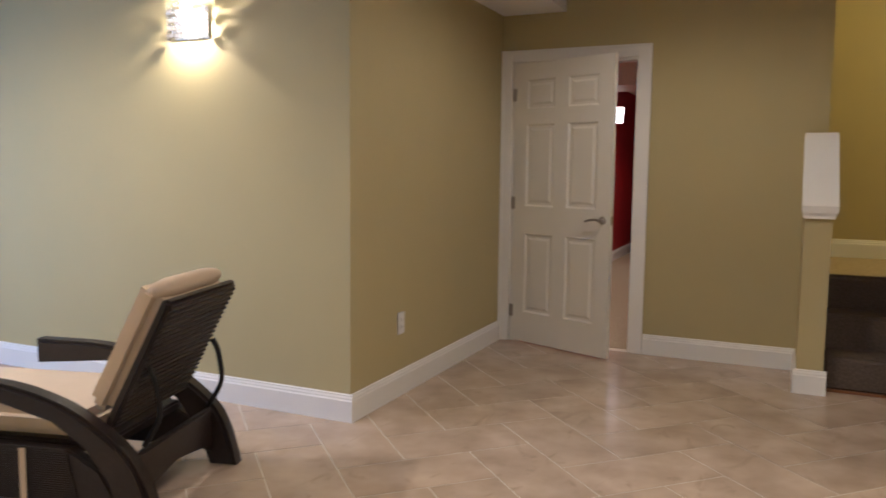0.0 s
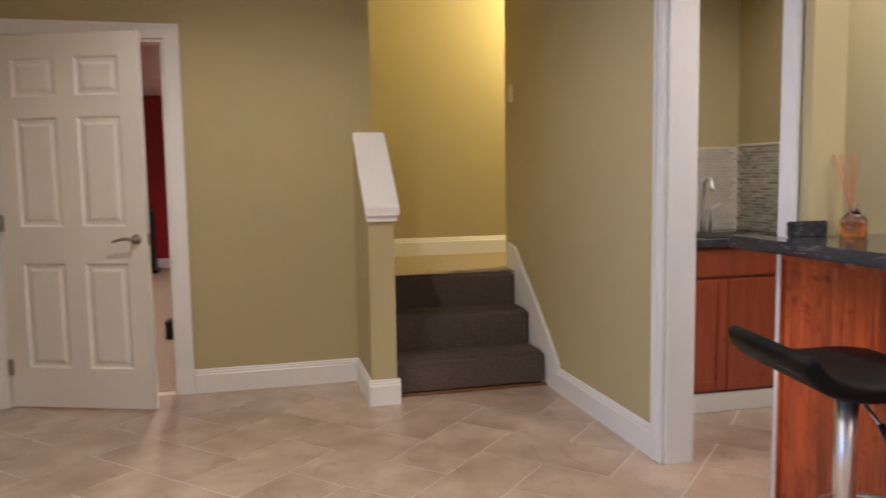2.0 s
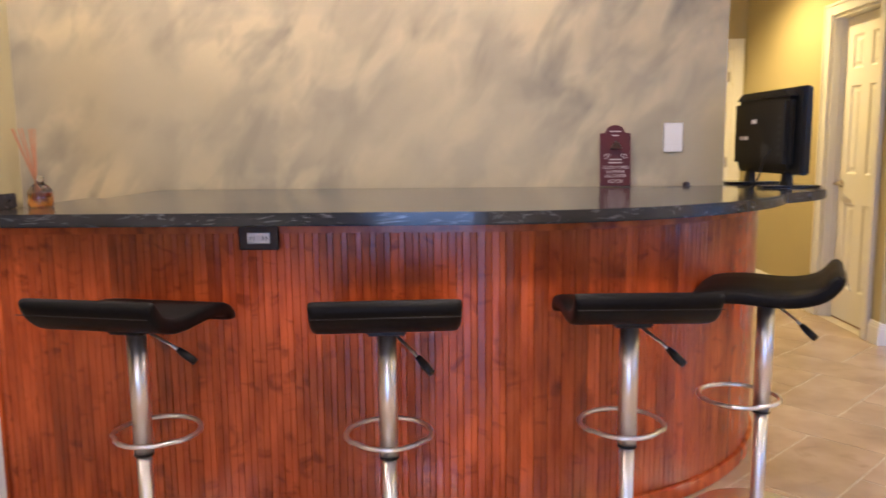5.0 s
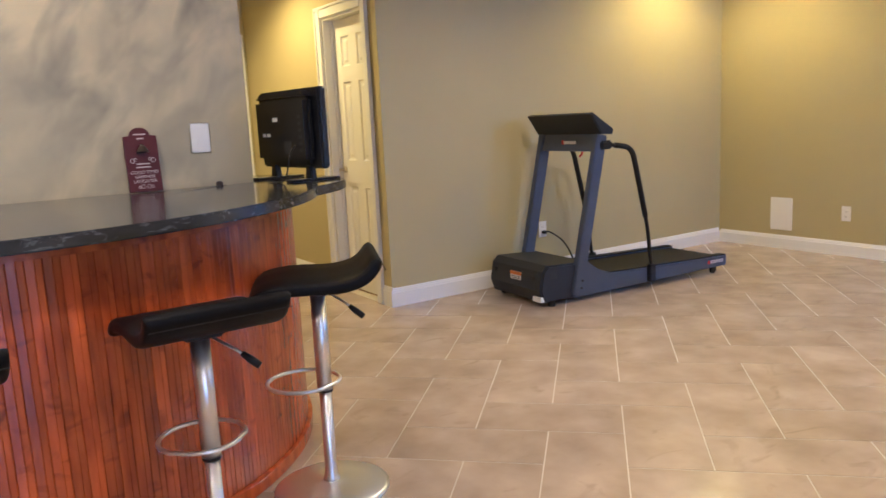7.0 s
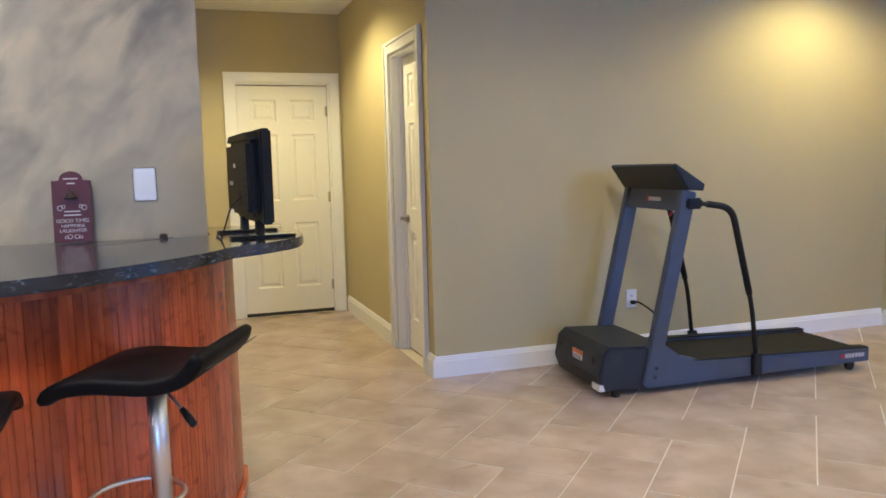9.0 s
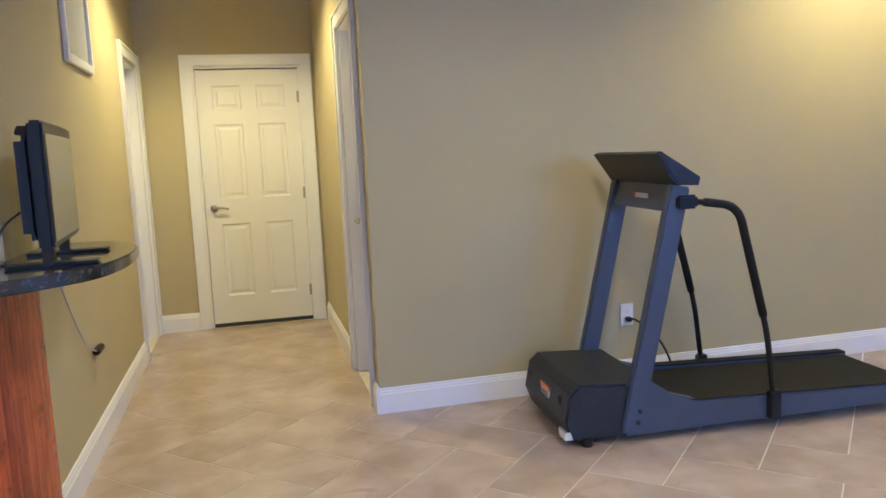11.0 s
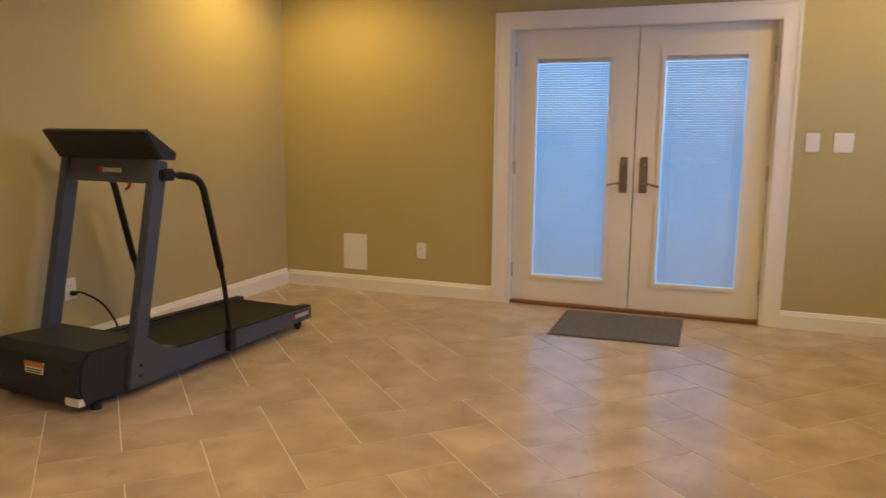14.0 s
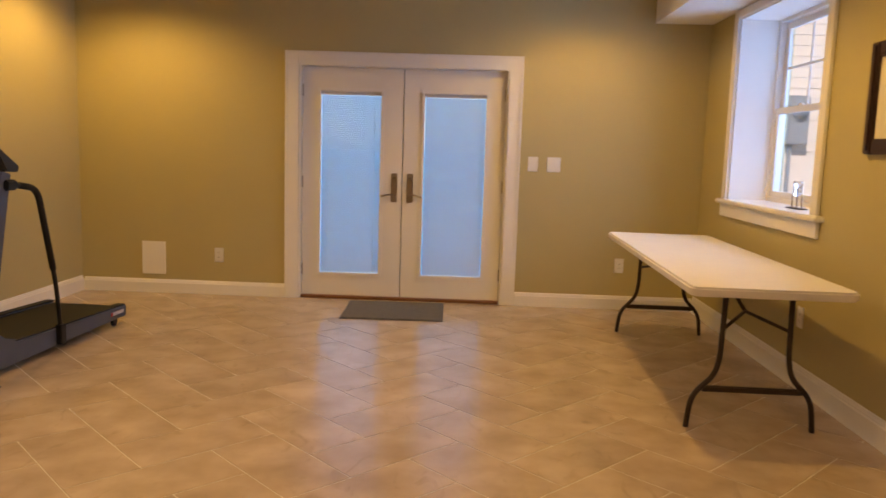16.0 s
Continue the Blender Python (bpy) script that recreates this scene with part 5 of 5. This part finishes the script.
# ---- red room ----
sp = thing("floor_speaker", "tall black floor speaker on a base", "speaker", pose(-1.86, 12.1, 0.005))
part("cabinet", box(-0.11, -0.13, 0.05, 0.11, 0.13, 0.85, 0.008), BLACK, sp)
part("foot", box(-0.15, -0.17, 0.0, 0.15, 0.17, 0.05, 0.006), BLACK, sp)
for hz in (0.72, 0.55):
    part("driver", lathe([(0.075, 0.0), (0.07, 0.008), (0.02, 0.002)], 20, m=pose(0, -0.131, hz, 90)), RUBBER, sp)
rs = thing("red_room_sconce", "glowing white shade wall sconce", "sconce", pose(-2.15, 10.75, 2.02))
blk = thing("storage_box", "small dark box on the beige carpet", "box", pose(-1.0, 7.42, 0.005))
part("body", box(-0.12, -0.09, 0, 0.12, 0.09, 0.115, 0.006), BLACK, blk)
part("lid", box(-0.124, -0.094, 0.1155, 0.124, 0.094, 0.14, 0.006), BLACK, blk)
part("shade", cyl(0.07, 0.20, pose(0.10, 0, 0), r2=0.085), glowing("sconce_shade", (1.0, 0.85, 0.65), 8.0), rs, "", True)
part("arm", tube([(0.0, 0, 0), (0.10, 0, -0.10)], 0.01, 8), NICKEL, rs)

# ---- recessed downlights ----
for cx, cy, power, cone in CANS:
    dl = thing("downlight", "white recessed ceiling downlight, lit", "downlight", pose(cx, cy, CEIL), "ceiling downlights")
    bm = bmesh.new()
    tube([(0.072 * math.cos(a), 0.072 * math.sin(a), -0.003) for a in [2 * math.pi * k / 28 for k in range(28)]], 0.008, 8, bm=bm, closed=True)
    part("ring", bm, WHITE, dl)
    part("lens", cyl(0.064, 0.004, pose(0, 0, -0.001)), glowing("downlight_lens", (1.0, 0.85, 0.6), 6.0), dl, "glowing lens")

# ---- floor: herringbone porcelain tiles ----
ROOMS = [(XL, YF, XE, YH), (XL, YH, 6.0, YHL), (XL, YHL, XB, YS), (-5.3, 0.40, XL, YS), (XL, YS, XR, YA), (XR, YS, XB, 5.10)]
floor = thing("floor", "beige porcelain tile floor laid in herringbone", "floor", kind="structure")
part("bed", box(-5.42, YF - 0.18, -0.12, 6.12, 5.80, -0.0012), GROUT, floor, "pale grout bed")
S = 0.304
U, V = Vector((-1, 1)) / math.sqrt(2), Vector((1, 1)) / math.sqrt(2)
O = U * -2.81 + V * 1.02


def clip(poly, box_):
    x0, y0, x1, y1 = box_
    for inside, cut in ((lambda p: p[0] >= x0, (0, x0)), (lambda p: p[0] <= x1, (0, x1)), (lambda p: p[1] >= y0, (1, y0)), (lambda p: p[1] <= y1, (1, y1))):
        out = []
        for a, b in zip(poly, poly[1:] + poly[:1]):
            if inside(a):
                out.append(a)
            if inside(a) != inside(b):
                i, v = cut
                t = (v - a[i]) / (b[i] - a[i])
                out.append((a[0] + (b[0] - a[0]) * t, a[1] + (b[1] - a[1]) * t))
        poly = out
        if len(poly) < 3:
            return []
    return poly


def tile_poly(i, j, long_u):
    g = 0.0026
    w, h = (2 * S, S) if long_u else (S, 2 * S)
    c = [(i * S + g, j * S + g), (i * S + w - g, j * S + g), (i * S + w - g, j * S + h - g), (i * S + g, j * S + h - g)]
    return [tuple(O + U * a + V * b) for a, b in c]


def tile_mesh(poly):
    bm = prism(poly, -0.012, 0.0, "z")
    return finish("tile", bm, TILE)


shared = {}
rest = bmesh.new()
whole = 0
for i in range(-40, 41):
    for j in range(-40, 41):
        k = (i - j) % 4
        if k not in (0, 3):
            continue
        poly = tile_poly(i, j, k == 0)
        if not any(-5.4 < p[0] < 6.1 and YF - 0.1 < p[1] < 5.8 for p in poly):
            continue
        cuts = [c for c in (clip(poly, r) for r in ROOMS) if c]
        if not cuts:
            continue
        cx, cy = sum(p[0] for p in poly) / 4, sum(p[1] for p in poly) / 4
        full = any(all(r[0] <= p[0] <= r[2] and r[1] <= p[1] <= r[3] for p in poly) for r in ROOMS)
        near = XL < cx < 3.6 and cy > YF
        if full and near and whole < 290:
            if k not in shared:
                shared[k] = tile_mesh([(p[0] - cx, p[1] - cy) for p in poly])
            t = new("tile", shared[k])
            t.parent, t.location = floor, (cx, cy, 0)
            whole += 1
        else:
            for c in cuts:
                prism(c, -0.012, 0.0, "z", bm=rest)
tagged(part("cut_tiles", rest, TILE, floor), "beige porcelain tiles cut along the walls", kind="stuff")
